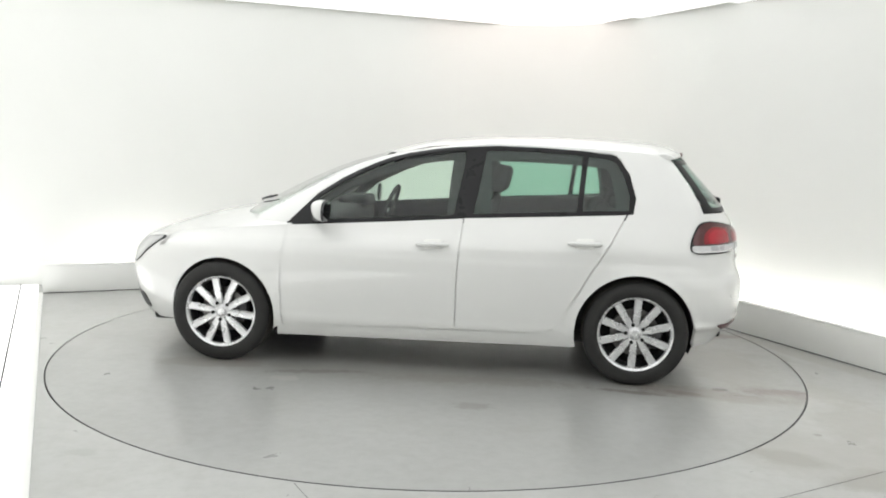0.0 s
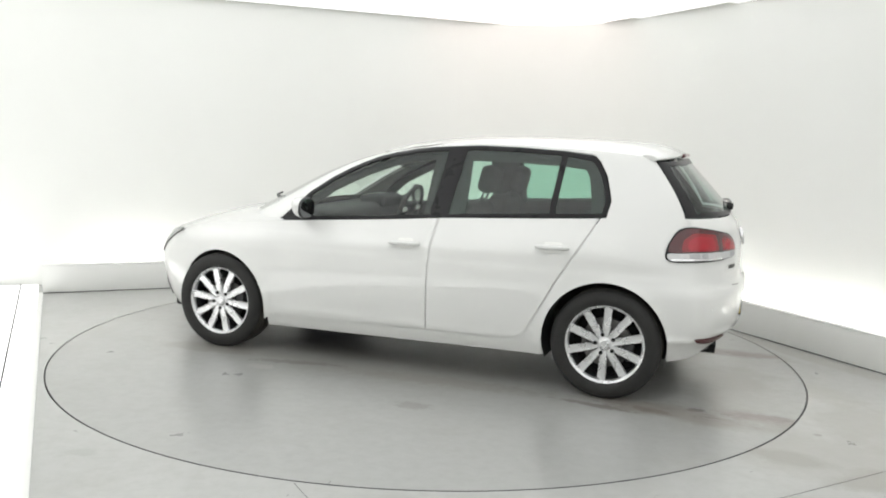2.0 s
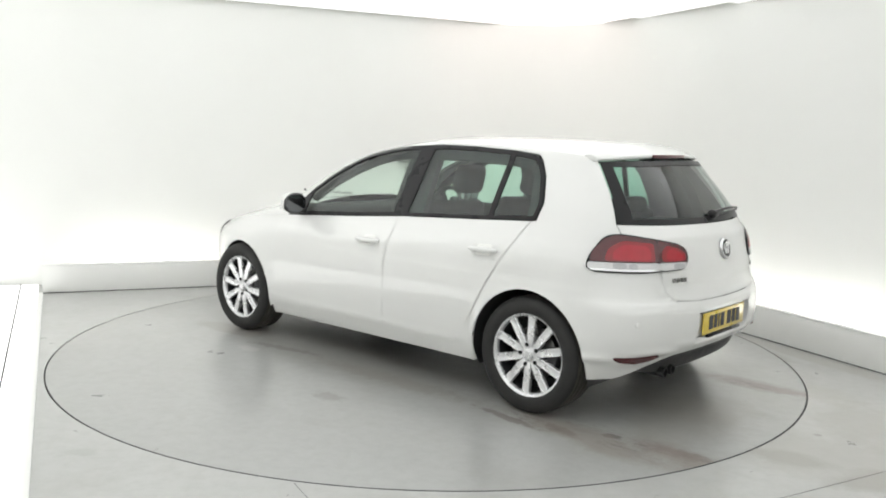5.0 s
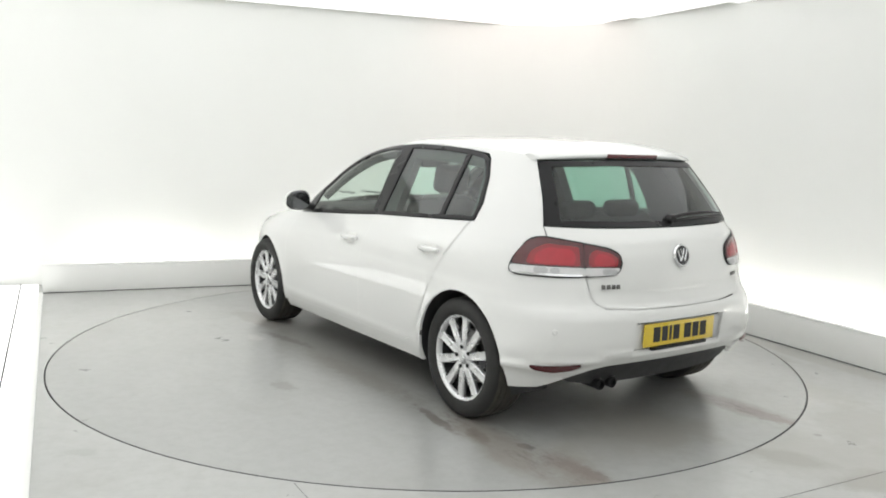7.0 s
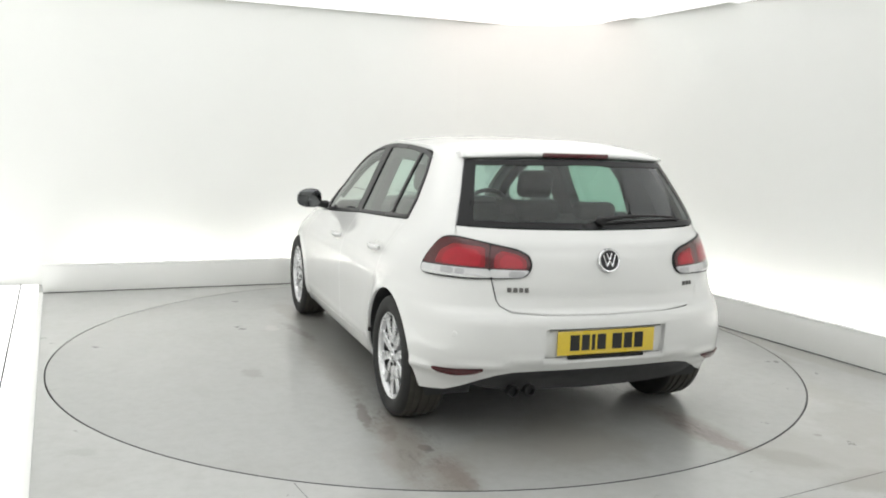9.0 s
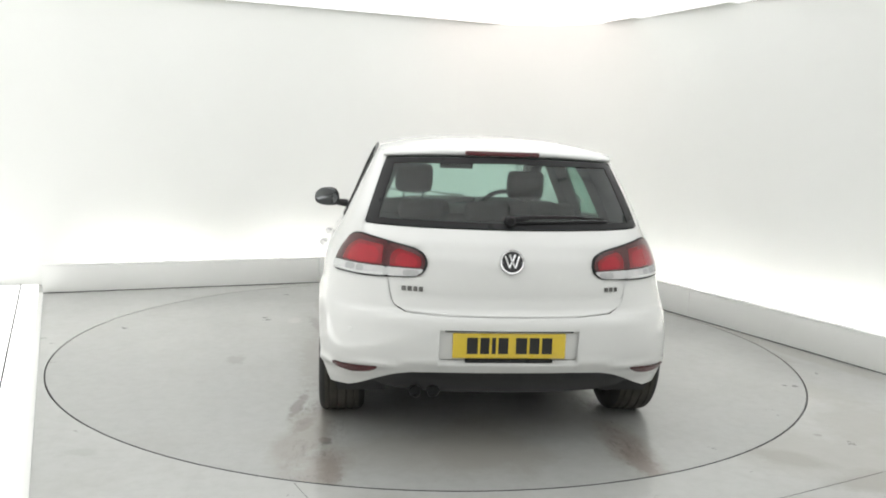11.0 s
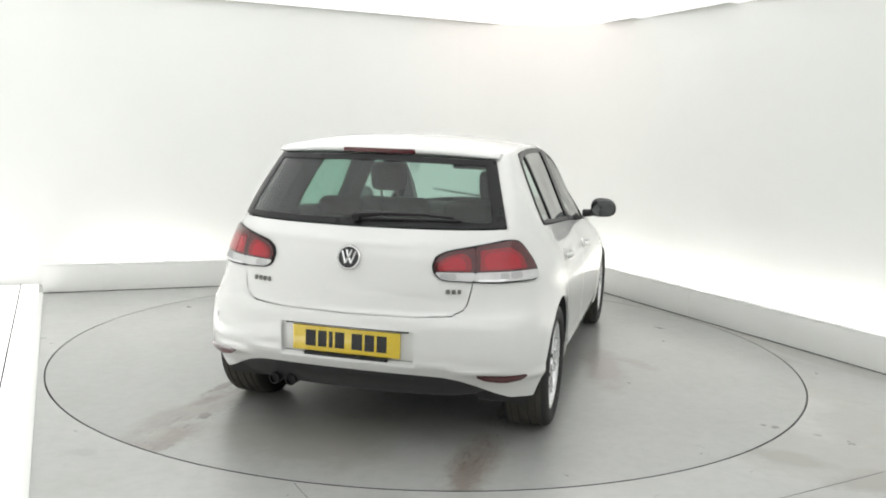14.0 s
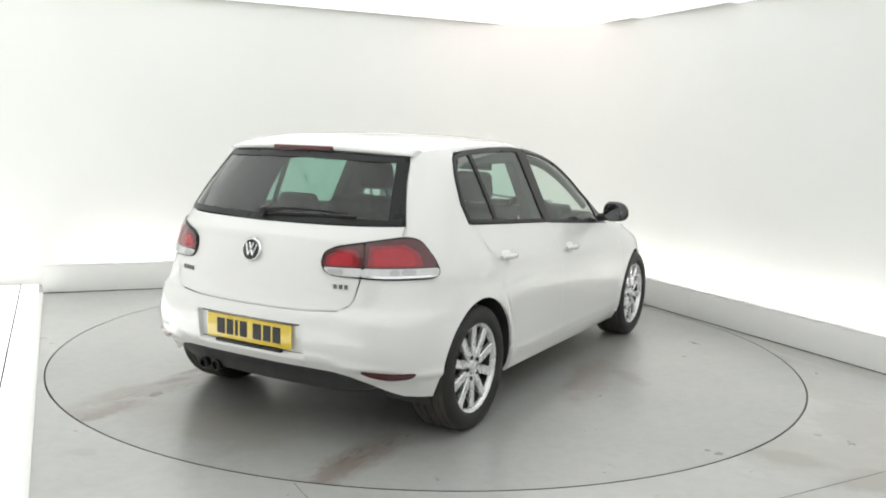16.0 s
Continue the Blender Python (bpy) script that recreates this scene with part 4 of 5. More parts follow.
def tail_lights(car, tailgate):
    out = [(-1.484, 0.822), (-1.481, 0.845), (-1.495, 0.90), (-1.523, 0.972), (-1.552, 0.994), (-1.60, 0.999), (-1.72, 0.978), (-1.85, 0.953), (-1.903, 0.928), (-1.924, 0.885), (-1.916, 0.845), (-1.886, 0.822), (-1.68, 0.808), (-1.515, 0.808)]
    for i in (0, 1):
        mir = bool(i)
        lamp = panel("tail_light", [finer(rounded(out, 0.02))], TRIM, car, "red and clear tail light with a black edge", off=0.008, depth=0.022, mirror=mir, cell=0.025)
        def lens(name, points, material, label, off=0.013):
            panel(name, [finer(rounded(inset(points, -0.003), 0.014))], material, lamp, label, off=off, depth=0.006, mirror=mir, cell=0.02)
        lens("red_lens", [(-1.500, 0.862), (-1.505, 0.905), (-1.535, 0.968), (-1.57, 0.986), (-1.60, 0.988), (-1.728, 0.966), (-1.750, 0.862)], DARKRED, "dark maroon lamp lens")
        lens("mid_lens", [(-1.560, 0.868), (-1.565, 0.925), (-1.605, 0.962), (-1.715, 0.950), (-1.735, 0.868)], MIDRED, "deep red lamp lens", 0.0141)
        lens("bright_lens", [(-1.590, 0.872), (-1.588, 0.915), (-1.615, 0.945), (-1.69, 0.938), (-1.712, 0.91), (-1.712, 0.872)], RED, "bright red lamp lens", 0.0150)
        lens("red_lens", [(-1.758, 0.862), (-1.738, 0.963), (-1.85, 0.940), (-1.893, 0.918), (-1.911, 0.885), (-1.906, 0.862)], DARKRED, "dark maroon lamp lens")
        lens("mid_lens", [(-1.772, 0.868), (-1.765, 0.920), (-1.785, 0.940), (-1.85, 0.925), (-1.892, 0.902), (-1.895, 0.868)], MIDRED, "deep red lamp lens", 0.0141)
        lens("bright_lens", [(-1.795, 0.872), (-1.788, 0.905), (-1.805, 0.925), (-1.85, 0.913), (-1.876, 0.895), (-1.878, 0.872)], RED, "bright red lamp lens", 0.0150)
        lens("clear_lens", [(-1.492, 0.826), (-1.492, 0.852), (-1.752, 0.856), (-1.762, 0.822), (-1.68, 0.818), (-1.515, 0.817)], CLEAR, "clear lamp lens")
        lens("clear_lens", [(-1.766, 0.822), (-1.758, 0.856), (-1.906, 0.856), (-1.902, 0.845), (-1.88, 0.828)], CLEAR, "clear lamp lens")
        for q0, q1 in ((-1.592, -1.628), (-1.640, -1.664), (-1.832, -1.890)):
            lens("lamp_cell", [(q0, 0.829), (q0, 0.850), (q1, 0.850), (q1, 0.829)], SMOKE, "grey cell in the clear lens", 0.0150)
        # thin bright rim along the foot of the clear lens
        lens("lens_rim", [(-1.50, 0.8175), (-1.68, 0.8190), (-1.745, 0.8215), (-1.745, 0.8245), (-1.68, 0.8225), (-1.51, 0.8210)], CHROME, "thin bright rim", 0.0155)
        # bright bowls and dark webs seen through the lenses
        for q0, q1, z0, z1, m, name in ((-1.57, -1.69, 0.875, 0.962, CHROME, "reflector_bowl"), (-1.775, -1.87, 0.875, 0.93, CHROME, "reflector_bowl"), (-1.50, -1.585, 0.824, 0.850, LEDGE, "reflector_bowl"), (-1.592, -1.655, 0.824, 0.850, ALLOY, "reflector_bowl"), (-1.662, -1.74, 0.824, 0.850, LEDGE, "reflector_bowl"), (-1.775, -1.83, 0.828, 0.85, LEDGE, "reflector_bowl"), (-1.84, -1.88, 0.83, 0.85, LEDGE, "reflector_bowl")):
            panel(name, [finer(rounded([(q0, z0), (q0, z1), (q1, z1), (q1, z0)], 0.02))], m, lamp, "silver reflector", off=0.0092, depth=0.004, mirror=mir, cell=0.03)


def fittings(car, doors_f, doors_r, tailgate, bumper):
    # handles with the dished recess shown by a rim
    for i in (0, 1):
        s = -1 if i else 1
        for door, x0, x1, z in ((doors_f[i], 0.055, -0.145, 0.806), (doors_r[i], -0.865, -1.060, 0.850)):
            pts = []
            for k in range(9):
                x = x0 + (x1 - x0) * k / 8
                y = skin(flank(x, z), z)[1]
                bulge = 0.030 * math.sin(math.pi * (0.12 + 0.76 * k / 8))
                pts.append((x, s * (y + bulge + 0.004), z + 0.004 * k / 8))
            part("door_handle", tube(pts, [0.009, 0.013, 0.0145, 0.015, 0.015, 0.015, 0.0145, 0.013, 0.010], 12), WHITE, door, "white door handle")
            xm = (x0 + x1) / 2
            dish = rounded([(xm + 0.055, z - 0.032), (xm + 0.055, z + 0.026), (xm - 0.055, z + 0.030), (xm - 0.055, z - 0.028)], 0.022)
            panel("handle_dish", [side(dish)], LEDGE, door, off=0.0015, depth=0.002, mirror=bool(i), cell=0.02)
    # door mirrors
    for i in (0, 1):
        s = -1 if i else 1
        c = Vector((0.622, s * 0.92, 0.985))
        bm = bmesh.new()
        bmesh.ops.create_uvsphere(bm, u_segments=28, v_segments=18, radius=1)
        for v in bm.verts:
            x, y, z = v.co
            sq = lambda a, p: math.copysign(abs(a) ** p, a)
            fx = sq(x, 0.9) * (0.066 if x > 0 else 0.02)
            v.co = (fx + (0.02 * z if x > 0 else 0), sq(y, 0.72) * 0.088 * (1 - 0.10 * z), sq(z, 0.75) * 0.066 * (1 - 0.12 * y * s))
        cap = part("mirror_cap", bm, WHITE, doors_f[i], "white door mirror cap")
        cap.location = c
        ring = bmesh.new()
        bmesh.ops.create_uvsphere(ring, u_segments=28, v_segments=14, radius=1)
        for v in ring.verts:
            x, y, z = v.co
            v.co = (math.copysign(abs(x) ** 0.9, x) * 0.013, math.copysign(abs(y) ** 0.72, y) * 0.089 * (1 - 0.10 * z), math.copysign(abs(z) ** 0.75, z) * 0.067 * (1 - 0.12 * y * s))
        shell = part("mirror_shell", ring, BLACK, cap, "black mirror housing rim")
        shell.location = (-0.010, 0, 0)
        face = lathe([(0.0, -0.006), (0.6, -0.004), (0.86, 0.0), (0.88, 0.004)], 32, "X")
        for v in face.verts:
            v.co.y = math.copysign(abs(v.co.y) ** 0.8, v.co.y) * 0.090
            v.co.z = math.copysign(abs(v.co.z) ** 0.8, v.co.z) * 0.068
        mg = part("mirror_glass", face, MIRROR, cap, "dark mirror glass")
        mg.location = (-0.024, 0, 0)
        mg.rotation_euler = (0, radians(-3), radians(-s * 4))
        arm = part("mirror_foot", tube([(0.70, s * 0.775, 0.93), (0.68, s * 0.83, 0.938), (0.655, s * 0.89, 0.955)], [0.03, 0.026, 0.022], 12), BLACK, doors_f[i], "black mirror foot")
    # round badge, model marks and plate at the rear
    def stuck(q, z, out):
        p = Vector(skin(q, z)) + outward(q, z, False) * out
        n = outward(q, z, False)
        u = Vector((n.y, -n.x, 0)).normalized()
        v = u.cross(n) * -1
        v = v if v.z > 0 else -v
        return Matrix(((u.x, v.x, n.x, p.x), (u.y, v.y, n.y, p.y), (u.z, v.z, n.z, p.z), (0, 0, 0, 1)))
    m = stuck(-2.28, 0.903, 0.002)
    disc = part("badge", lathe([(0.0, 0.006), (0.046, 0.006), (0.052, 0.0)], 40, "Z"), DARKALLOY, tailgate, "round badge with a chrome ring")
    disc.matrix_basis = m
    part("badge_ring", lathe([(0.046, 0.003), (0.048, 0.011), (0.054, 0.012), (0.058, 0.007), (0.059, 0.0)], 40, "Z"), CHROME, disc)
    for a, b in (((-0.033, 0.028), (-0.014, -0.028)), ((0.033, 0.028), (0.014, -0.028)), ((-0.013, 0.034), (-0.002, 0.002)), ((0.013, 0.034), (0.002, 0.002)), ((-0.014, -0.028), (-0.002, -0.002)), ((0.014, -0.028), (0.002, -0.002))):
        part("badge_bar", tube([(*a, 0.010), (*b, 0.010)], 0.0052, 6), CHROME, disc)
    for y0, widths, z, h in ((0.502, (0.024, 0.024, 0.022, 0.022), 0.769, 0.022), (-0.450, (0.022, 0.022, 0.020), 0.774, 0.020)):
        y = y0
        for wd in widths:
            q = tail(y - wd / 2, z)
            b = part("model_mark", block(-wd / 2 + 0.002, wd / 2 - 0.002, -h / 2, h / 2, 0.0, 0.004, 0.0015), STEEL, tailgate, "small grey metal mark as a plain bar")
            b.matrix_basis = stuck(q, z, 0.001)
            y -= wd + 0.003
    # plate: yellow, its characters as plain bars
    px = skin(-2.28, 0.51)[0] + 0.017
    plate = part("number_plate", block(px - 0.004, px + 0.004, -0.264, 0.264, 0.458, 0.576, 0.003), YELLOW, bumper, "yellow rear number plate with plain black bars")
    y = 0.198
    for wd, space in ((0.050, 0.012), (0.042, 0.012), (0.018, 0.012), (0.046, 0.036), (0.052, 0.012), (0.046, 0.012), (0.048, 0.0)):
        part("character_bar", block(px - 0.0055, px - 0.0035, y - wd, y, 0.480, 0.556), INK, plate, "black bar")
        y -= wd + space
    part("plate_strip", block(px - 0.010, px + 0.01, -0.205, 0.205, 0.438, 0.455, 0.003), TRIM, bumper, "black strip under the plate")
    part("plate_lamp_bar", block(px - 0.002, px + 0.012, -0.30, 0.30, 0.580, 0.587, 0.002), DARKALLOY, bumper, "grey edge over the plate")
    # sensor in the bumper
    cover = part("sensor", lathe([(0.0, 0.003), (0.011, 0.003), (0.013, 0.0)], 16, "Z"), WHITE, bumper)
    cover.matrix_basis = stuck(-1.62, 0.56, 0.001)


def wheels(car):
    R = 0.317
    prof = [(0.222, 0.092), (0.228, 0.104), (0.245, 0.114), (0.268, 0.117), (0.288, 0.114), (0.302, 0.106), (0.311, 0.096)]
    tread = [(0.3150, 0.086), (0.3165, 0.068), (0.3105, 0.066), (0.3105, 0.058), (0.3170, 0.056), (0.3172, 0.030), (0.3105, 0.028), (0.3105, 0.019), (0.3175, 0.017), (0.3175, 0.0)]
    full = prof + tread + [(r, -a) for r, a in tread[::-1][1:]] + [(r, -a) for r, a in prof[::-1]]
    first = None
    for x, s, spin in ((REAR_AXLE, 1, 14), (FRONT_AXLE, 1, 0), (REAR_AXLE, -1, 11), (FRONT_AXLE, -1, 5)):
        w = new("wheel")
        w.parent = car
        w.matrix_basis = Matrix.Translation((x, s * 0.768, R)) @ Matrix.Rotation(0 if s > 0 else math.pi, 4, "Z") @ Matrix.Rotation(radians(-spin), 4, "Y")
        if first is None:
            tyre = part("tyre", lathe(full, 96, "Y"), RUBBER, w, "black road tyre")
            outer = [(r + 0.0006, a) for r, a in tread]
            part("tread", lathe(outer + [(r, -a) for r, a in outer[::-1][1:]], 96, "Y"), TREAD, tyre, "dusty brown-grey tread with grooves")
            # the barrel's dark colour stands in for the shade behind the spokes
            part("barrel", lathe([(0.205, -0.09), (0.222, -0.095), (0.212, -0.08), (0.200, -0.02), (0.203, 0.04), (0.208, 0.072)], 72, "Y"), DARKALLOY, w, "inside of the wheel, coloured dark for its shade")
            part("rim", lathe([(0.208, 0.072), (0.211, 0.088), (0.217, 0.096), (0.226, 0.100), (0.231, 0.098), (0.229, 0.092)], 72, "Y"), ALLOY, w, "silver alloy wheel rim")
            shared = None
            for k in range(10):
                if shared is None:
                    bm = bmesh.new()
                    rows = []
                    for r, wd, y, dp in ((0.036, 0.0115, 0.080, 0.03), (0.065, 0.0190, 0.086, 0.03), (0.09, 0.0220, 0.087, 0.028), (0.15, 0.0225, 0.087, 0.026), (0.195, 0.0230, 0.087, 0.024), (0.214, 0.0260, 0.090, 0.022)):
                        rows.append([bm.verts.new((r, y + d, o * wd)) for o, d in ((-1.0, -dp), (-1.0, -0.005), (-0.82, 0.0), (0.0, -0.0025), (0.82, 0.0), (1.0, -0.005), (1.0, -dp))])
                    for a, b in zip(rows, rows[1:]):
                        for j in range(6):
                            bm.faces.new((a[j], a[j + 1], b[j + 1], b[j]))
                    bmesh.ops.recalc_face_normals(bm, faces=bm.faces)
                    spoke = part("spoke", bm, ALLOY, w, "silver alloy spoke")
                    shared = spoke.data
                else:
                    spoke = new("spoke", shared)
                    spoke.parent = w
                    tagged(spoke, "silver alloy spoke")
                spoke.matrix_basis = Matrix.Rotation(radians(-(79 + 36 * k)), 4, "Y")
            part("hub", lathe([(0.0, 0.093), (0.026, 0.093), (0.030, 0.090), (0.031, 0.083), (0.052, 0.074), (0.060, 0.064), (0.062, 0.04)], 40, "Y"), ALLOY, w)
            cap = part("hub_cap", lathe([(0.0, 0.0965), (0.022, 0.0962), (0.0255, 0.093)], 32, "Y"), ALLOY, w, "silver round hub cap")
            part("cap_ring", lathe([(0.0225, 0.0945), (0.024, 0.0975), (0.0265, 0.0965), (0.0275, 0.092)], 32, "Y"), CHROME, cap)
            for k in range(5):
                a = radians(97 + 36 + 72 * k)
                bolt = part("wheel_bolt", lathe([(0.0, 0.0895), (0.009, 0.0895), (0.0115, 0.087), (0.0115, 0.07)], 12, "Y"), TRIM, w, "dark wheel bolt")
                bolt.location = (0.056 * math.cos(a), 0, 0.056 * math.sin(a))
            part("brake_disc", lathe([(0.06, 0.035), (0.072, 0.04), (0.075, 0.03), (0.142, 0.03), (0.144, 0.026), (0.144, 0.006), (0.06, 0.006)], 56, "Y"), STEEL, w, "grey steel brake disc")
            # added black disc that paints the wheel's depth as shade
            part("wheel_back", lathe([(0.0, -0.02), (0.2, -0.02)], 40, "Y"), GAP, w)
            cal = part("brake_caliper", block(-0.16, -0.09, 0.0, 0.06, -0.06, 0.06, 0.012), DARKALLOY, w, "dark brake caliper")
            first = w
        else:
            made = {}
            for o in first.children_recursive:
                made[o] = o.copy()
                scene.collection.objects.link(made[o])
                made[o].parent = made.get(o.parent, w)


def underside(car):
    part("floor_pan", block(-1.50, 1.85, -0.60, 0.60, 0.185, 0.25, 0.02), BLACK, car, "dark underbody")
    part("floor_pan", block(-0.90, 0.90, -0.80, 0.80, 0.20, 0.26, 0.02), BLACK, car)
    part("silencer", block(-1.80, -1.52, -0.40, 0.50, 0.25, 0.36, 0.04, 3), BLACK, car, "dark exhaust silencer")
    for cx, cz, r in (ARCH_F, ARCH_R):
        for s in (1, -1):
            bm = bmesh.new()
            rows = []
            for a in range(-20, 201, 10):
                c, t = math.cos(radians(a)), math.sin(radians(a))
                x, z = cx + (r + 0.004) * c, cz + (r + 0.004) * t
                edge = skin(flank(x, z), z)[1] - 0.002
                rows.append([bm.verts.new((x, s * y, z)) for y in (edge, 0.70, 0.55)])
            for a, b in zip(rows, rows[1:]):
                for k in range(2):
                    bm.faces.new((a[k], a[k + 1], b[k + 1], b[k]))
            inner = [row[2] for row in rows]
            bm.faces.new(inner)
            part("wheel_arch_liner", bm, BLACK, car, "black wheel arch liner")


def padded(sx, sy, sz, r, m, bow=0.0):
    """A soft cushion of that size with rounded edges."""
    bm = block(-sx / 2, sx / 2, -sy / 2, sy / 2, -sz / 2, sz / 2, r, 4)
    bmesh.ops.subdivide_edges(bm, edges=[e for e in bm.edges if e.calc_length() > 0.2], cuts=4, use_grid_fill=True)
    for v in bm.verts:
        v.co.x += bow * ((2 * v.co.y / sy) ** 2 - 0.3)
    bmesh.ops.transform(bm, matrix=m, verts=bm.verts)
    return bm


def cabin(car):
    # lining of the doors, pillars and rear, seen through the panes
    for i in (0, 1):
        panel("door_lining", [finer([(0.73, 0.30), (0.73, belt(0.9) - 0.02)] + [(x, belt(x) + 0.012) for x in (0.6, 0.2, -0.2, -0.6)] + [(flank(x, 1.02), belt(x) + 0.012) for x in (-0.9, -1.2)] + [(-1.52, 1.02), (-1.52, 0.74), (-0.86, 0.74), (-0.80, 0.30)])], LINING, car, "dark door lining", off=-0.025, depth=0.0, mirror=bool(i), cell=0.06)
        shell = [(flank(x, z), z) for x, z in ((-1.215, 1.03), (-1.225, 1.127), (-1.19, 1.255), (-1.135, 1.345), (-1.10, 1.39))] + [(-1.53, 1.36), (-1.60, 1.06), (-1.60, 1.0)]
        panel("pillar_lining", [finer(shell)], LINING, car, "dark pillar lining", off=-0.03, depth=0.0, mirror=bool(i), cell=0.05)
        panel("pillar_lining", [side([(-0.165, 0.97), (-0.23, 1.40), (-0.36, 1.40), (-0.30, 0.97)], True)], LINING, car, off=-0.02, depth=0.0, top=True, mirror=bool(i), cell=0.05)
        panel("pillar_lining", [finer([(pillar_q(z) - 0.02, z) for z in (0.92, 1.05, 1.2, 1.345)] + [(flank(x, z - 0.02, True), z - 0.01) for x, z in ((0.151, 1.345), (0.363, 1.270), (0.577, 1.165), (0.722, 1.065), (0.80, 0.97))])], HEADLINER, car, off=-0.02, depth=0.0, top=True, mirror=bool(i), cell=0.05)
    # pillar trims with real depth, and the lining over the side windows
    def trim(points, skirt, deep, mir):
        n = len(points)
        sgn = -1 if mir else 1
        out = [Vector((x, sgn * (skin(flank(x, z), z)[1] - skirt), z)) for x, z in points]
        c = Vector((sum(x for x, z in points) / n, 0, sum(z for x, z in points) / n))
        verts = out + [Vector((p.x * 0.88 + c.x * 0.12, p.y - sgn * deep, p.z)) for p in out]
        faces = [tuple(range(n)), tuple(range(2 * n - 1, n - 1, -1))] + [(i, n + i, n + (i + 1) % n, (i + 1) % n) for i in range(n)]
        bm = bmesh.new()
        vs = [bm.verts.new(v) for v in verts]
        for f in faces:
            bm.faces.new([vs[k] for k in f])
        bmesh.ops.recalc_face_normals(bm, faces=bm.faces)
        part("pillar_trim", bm, LINING, car, "dark pillar trim", smooth=False)
    for mir in (False, True):
        trim([(-1.15, 1.0), (-1.14, 1.12), (-1.11, 1.25), (-1.04, 1.35), (-1.36, 1.345), (-1.46, 1.18), (-1.52, 1.0)], 0.045, 0.095, mir)
        trim([(-0.115, 0.93), (-0.125, 1.20), (-0.14, 1.375), (-0.37, 1.385), (-0.38, 1.20), (-0.385, 0.97)], 0.03, 0.065, mir)
        low = [(-1.08, 1.315), (-0.957, 1.328), (-0.68, 1.338), (-0.41, 1.338), (-0.13, 1.333), (0.0, 1.320), (0.151, 1.290), (0.363, 1.212), (0.577, 1.105), (0.70, 1.01)]
        high = [(0.77, 1.02), (0.722, 1.069), (0.577, 1.172), (0.363, 1.279), (0.151, 1.35), (-0.13, 1.392), (-0.41, 1.408), (-0.68, 1.406), (-0.957, 1.394), (-1.10, 1.372)]
        panel("window_lining", [side(low + high, True)], LINING, car, "dark lining over the side windows", top=True, off=-0.028, depth=0.03, mirror=mir, cell=0.06)
    part("tailgate_lining", block(-1.80, -1.77, -0.46, 0.46, 0.66, 1.03, 0.01), LINING, car)
    part("cabin_floor", block(-1.5, 1.0, -0.56, 0.56, 0.26, 0.30), LINING, car)
    part("parcel_shelf", block(-1.78, -1.24, -0.58, 0.58, 0.955, 0.985, 0.01), LINING, car, "dark parcel shelf")
    dash = block(0.60, 0.98, -0.66, 0.66, 0.60, 0.925, 0.06, 4)
    for v in dash.verts:
        if v.co.z > 0.85:
            v.co.z += 0.03 * (1 - ((v.co.x - 0.79) / 0.25) ** 2)
    part("dashboard", dash, LINING, car, "dark soft dashboard")
    part("instrument_hood", padded(0.22, 0.34, 0.09, 0.035, Matrix.Translation((0.68, -0.37, 0.955))), LINING, car)
    # steering wheel on the right-hand side
    ring = bmesh.new()
    n, k = 40, 10
    rows = []
    for i in range(n):
        t = 2 * math.pi * i / n
        row = []
        for j in range(k):
            f = 2 * math.pi * j / k
            rr = 0.182 + 0.016 * math.cos(f)
            row.append(ring.verts.new((0.016 * math.sin(f), rr * math.cos(t), rr * math.sin(t))))
        rows.append(row)
    for i in range(n):
        for j in range(k):
            ring.faces.new((rows[i][j], rows[(i + 1) % n][j], rows[(i + 1) % n][(j + 1) % k], rows[i][(j + 1) % k]))
    m = Matrix.Translation((0.44, -0.37, 0.90)) @ Matrix.Rotation(radians(-22), 4, "Y")
    bmesh.ops.transform(ring, matrix=m, verts=ring.verts)
    wheel = part("steering_wheel", ring, LINING, car, "black leather steering wheel")
    part("steering_boss", padded(0.05, 0.17, 0.13, 0.03, m), LINING, wheel)
    for a in ((0, 0.17, 0, 0), (0, -0.17, 0, 0), (0, 0, -0.17, 0)):
        part("steering_spoke", tube([m @ Vector((0, 0, 0)), m @ Vector(a[:3])], 0.018, 8), ALLOY, wheel)
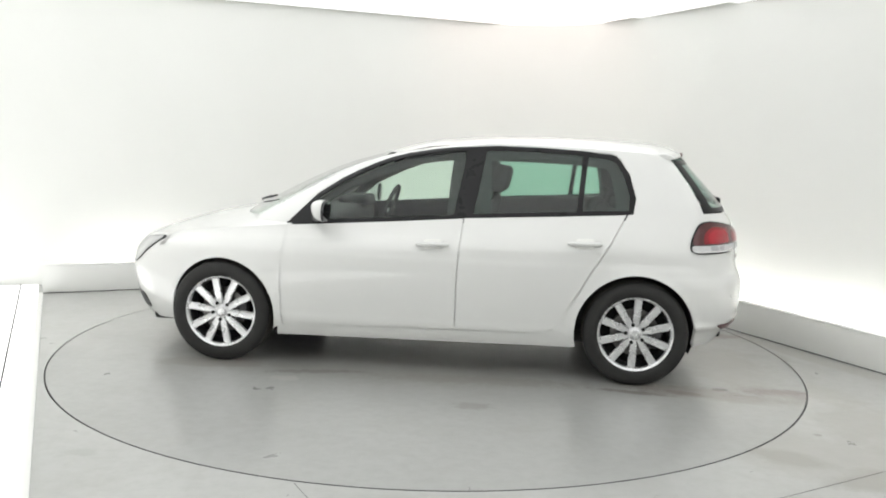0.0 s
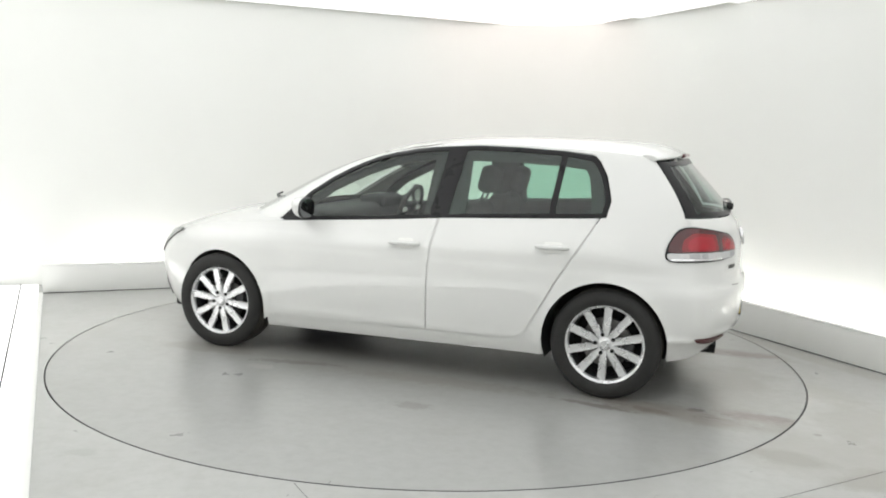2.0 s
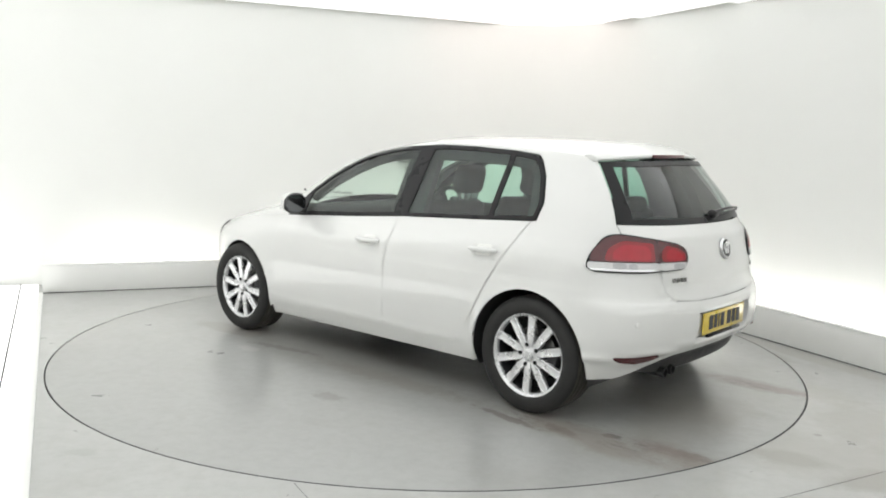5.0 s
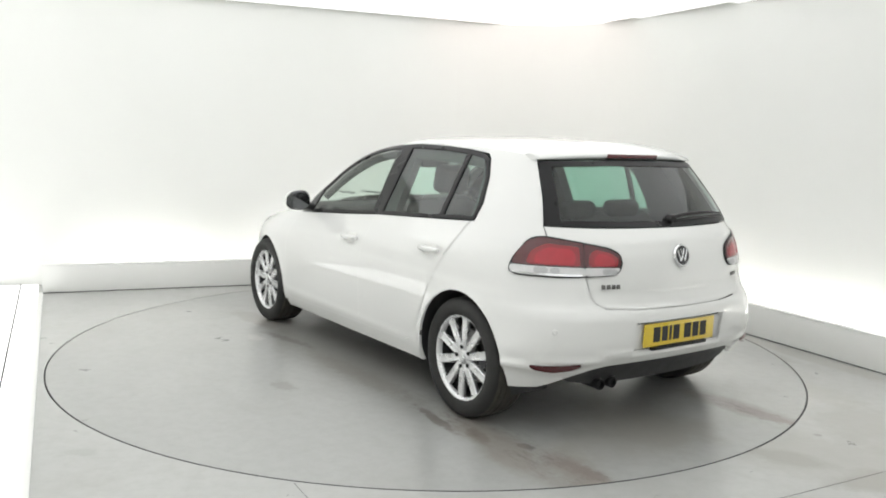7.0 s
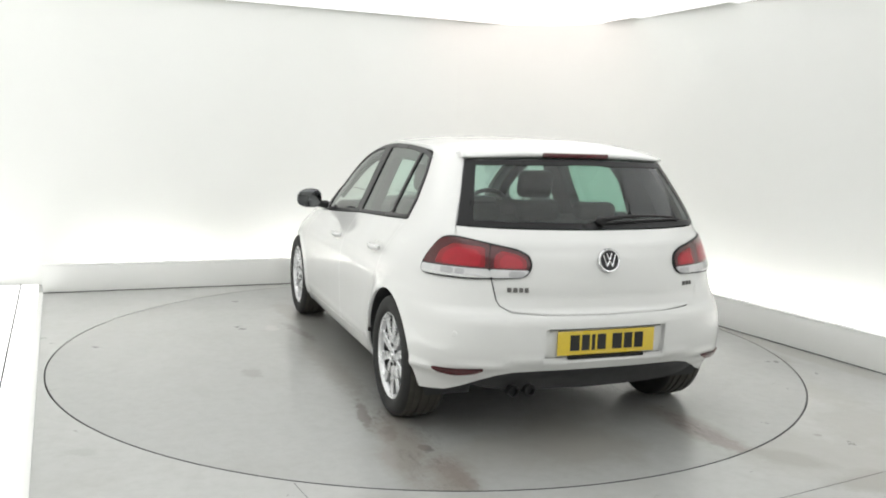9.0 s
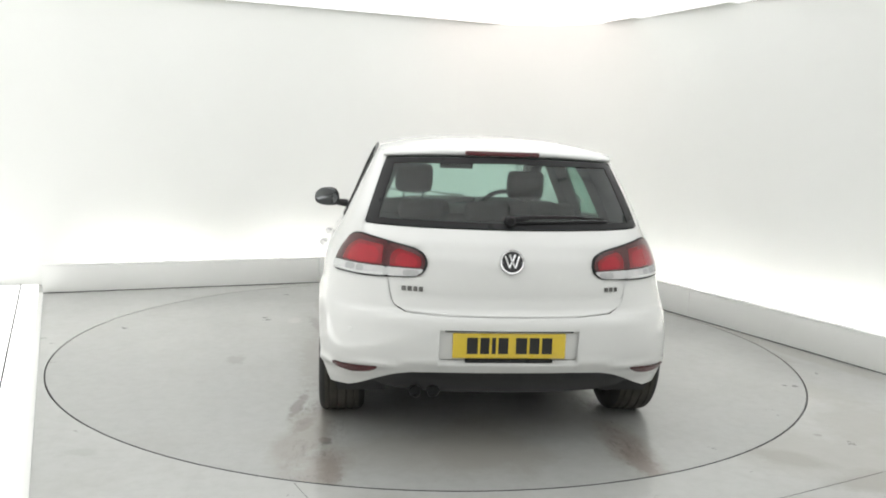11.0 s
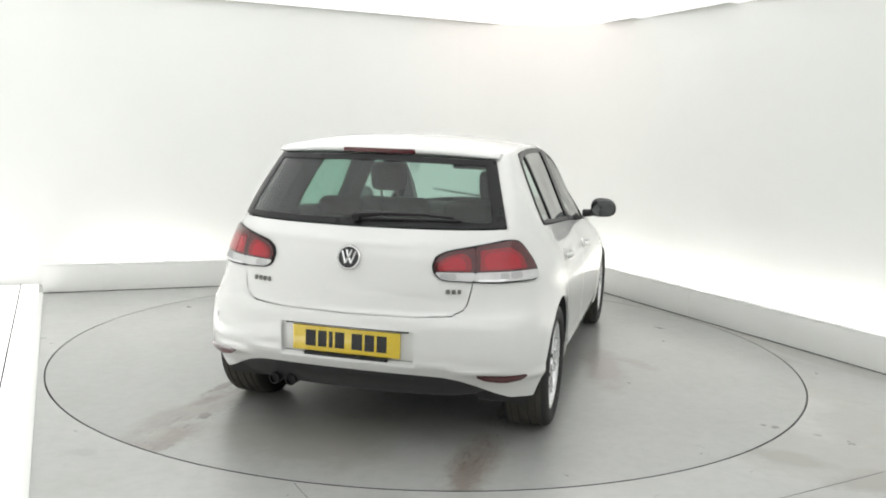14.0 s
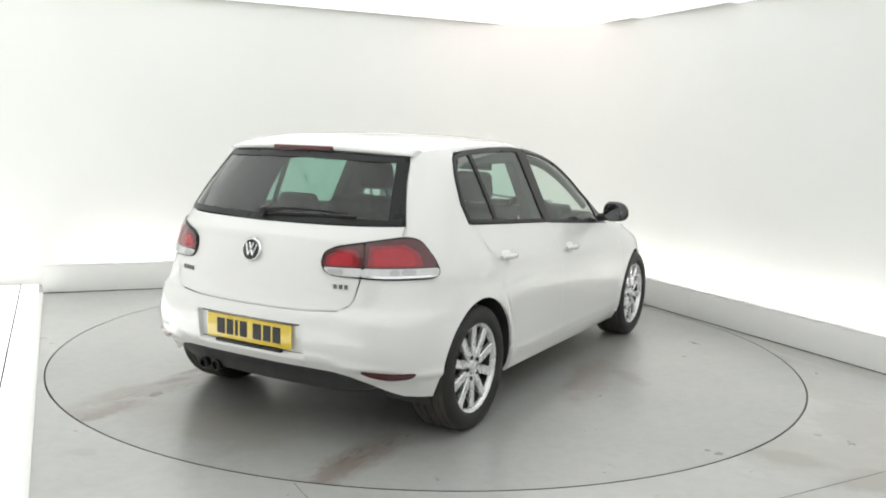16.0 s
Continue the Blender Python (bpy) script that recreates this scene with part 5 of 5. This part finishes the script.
    # seats
    for y in (0.35, -0.36):
        seat = part("front_seat", padded(0.52, 0.50, 0.16, 0.06, Matrix.Translation((0.03, y, 0.50))), CLOTH, car, "dark cloth front seat")
        lean = Matrix.Translation((-0.26, y, 0.775)) @ Matrix.Rotation(radians(-17), 4, "Y")
        part("backrest", padded(0.14, 0.48, 0.58, 0.06, lean, 0.03), CLOTH, seat)
        head = Matrix.Translation((-0.425, y, 1.195 if y > 0 else 1.165)) @ Matrix.Rotation(radians(-13), 4, "Y")
        part("headrest", padded(0.10, 0.235, 0.18, 0.042, head, 0.02), CLOTH, seat)
        for dy in (-0.06, 0.06):
            part("headrest_rod", tube([(-0.36, y + dy, 1.04), (-0.41, y + dy, 1.14)], 0.007, 8), CHROME, seat)
    bench = part("rear_bench", padded(0.50, 1.26, 0.17, 0.06, Matrix.Translation((-0.72, 0, 0.50))), CLOTH, car, "dark cloth rear bench")
    for y in (0.33, -0.33):
        part("backrest", padded(0.15, 0.62, 0.64, 0.06, Matrix.Translation((-1.06, y, 0.735)) @ Matrix.Rotation(radians(-20), 4, "Y"), 0.02), CLOTH, bench)
    for y in (0.36, 0.0, -0.36):
        part("headrest", padded(0.09, 0.25, 0.10, 0.035, Matrix.Translation((-1.185, y, 1.065)) @ Matrix.Rotation(radians(-14), 4, "Y")), CLOTH, bench)
    part("rear_view_mirror", padded(0.03, 0.24, 0.07, 0.014, Matrix.Translation((0.30, 0.0, 1.265))), TRIM, car, "black interior mirror")
    part("mirror_stalk", tube([(0.30, 0, 1.30), (0.36, 0, 1.335)], 0.01, 8), TRIM, car)


def hatchback():
    car = new("car")
    df, dr, bumper, tailgate, diffuser = body(car)
    roof(car)
    bonnet(car)
    side_windows(car, df, dr)
    rear_glass(car, tailgate)
    tail_lights(car, tailgate)
    fittings(car, df, dr, tailgate, bumper)
    wheels(car)
    underside(car)
    cabin(car)
    return tagged(car, "white five-door hatchback car on silver alloy wheels", "car")


car = hatchback()


# ---- what moves: the turntable with the car on it ----
def motions():
    on_table, turned = [], []
    for i in range(33):
        t = i * 0.5
        turn = Matrix.Rotation(radians(173.238 - 7.0397 * t - 0.003345 * t * t), 4, "Z")
        on_table.append((t, turn @ Matrix.Translation((-0.036, -0.18, 0.0))))
        turned.append((t, turn))
    walk(car, on_table)
    walk(table, turned)


motions()
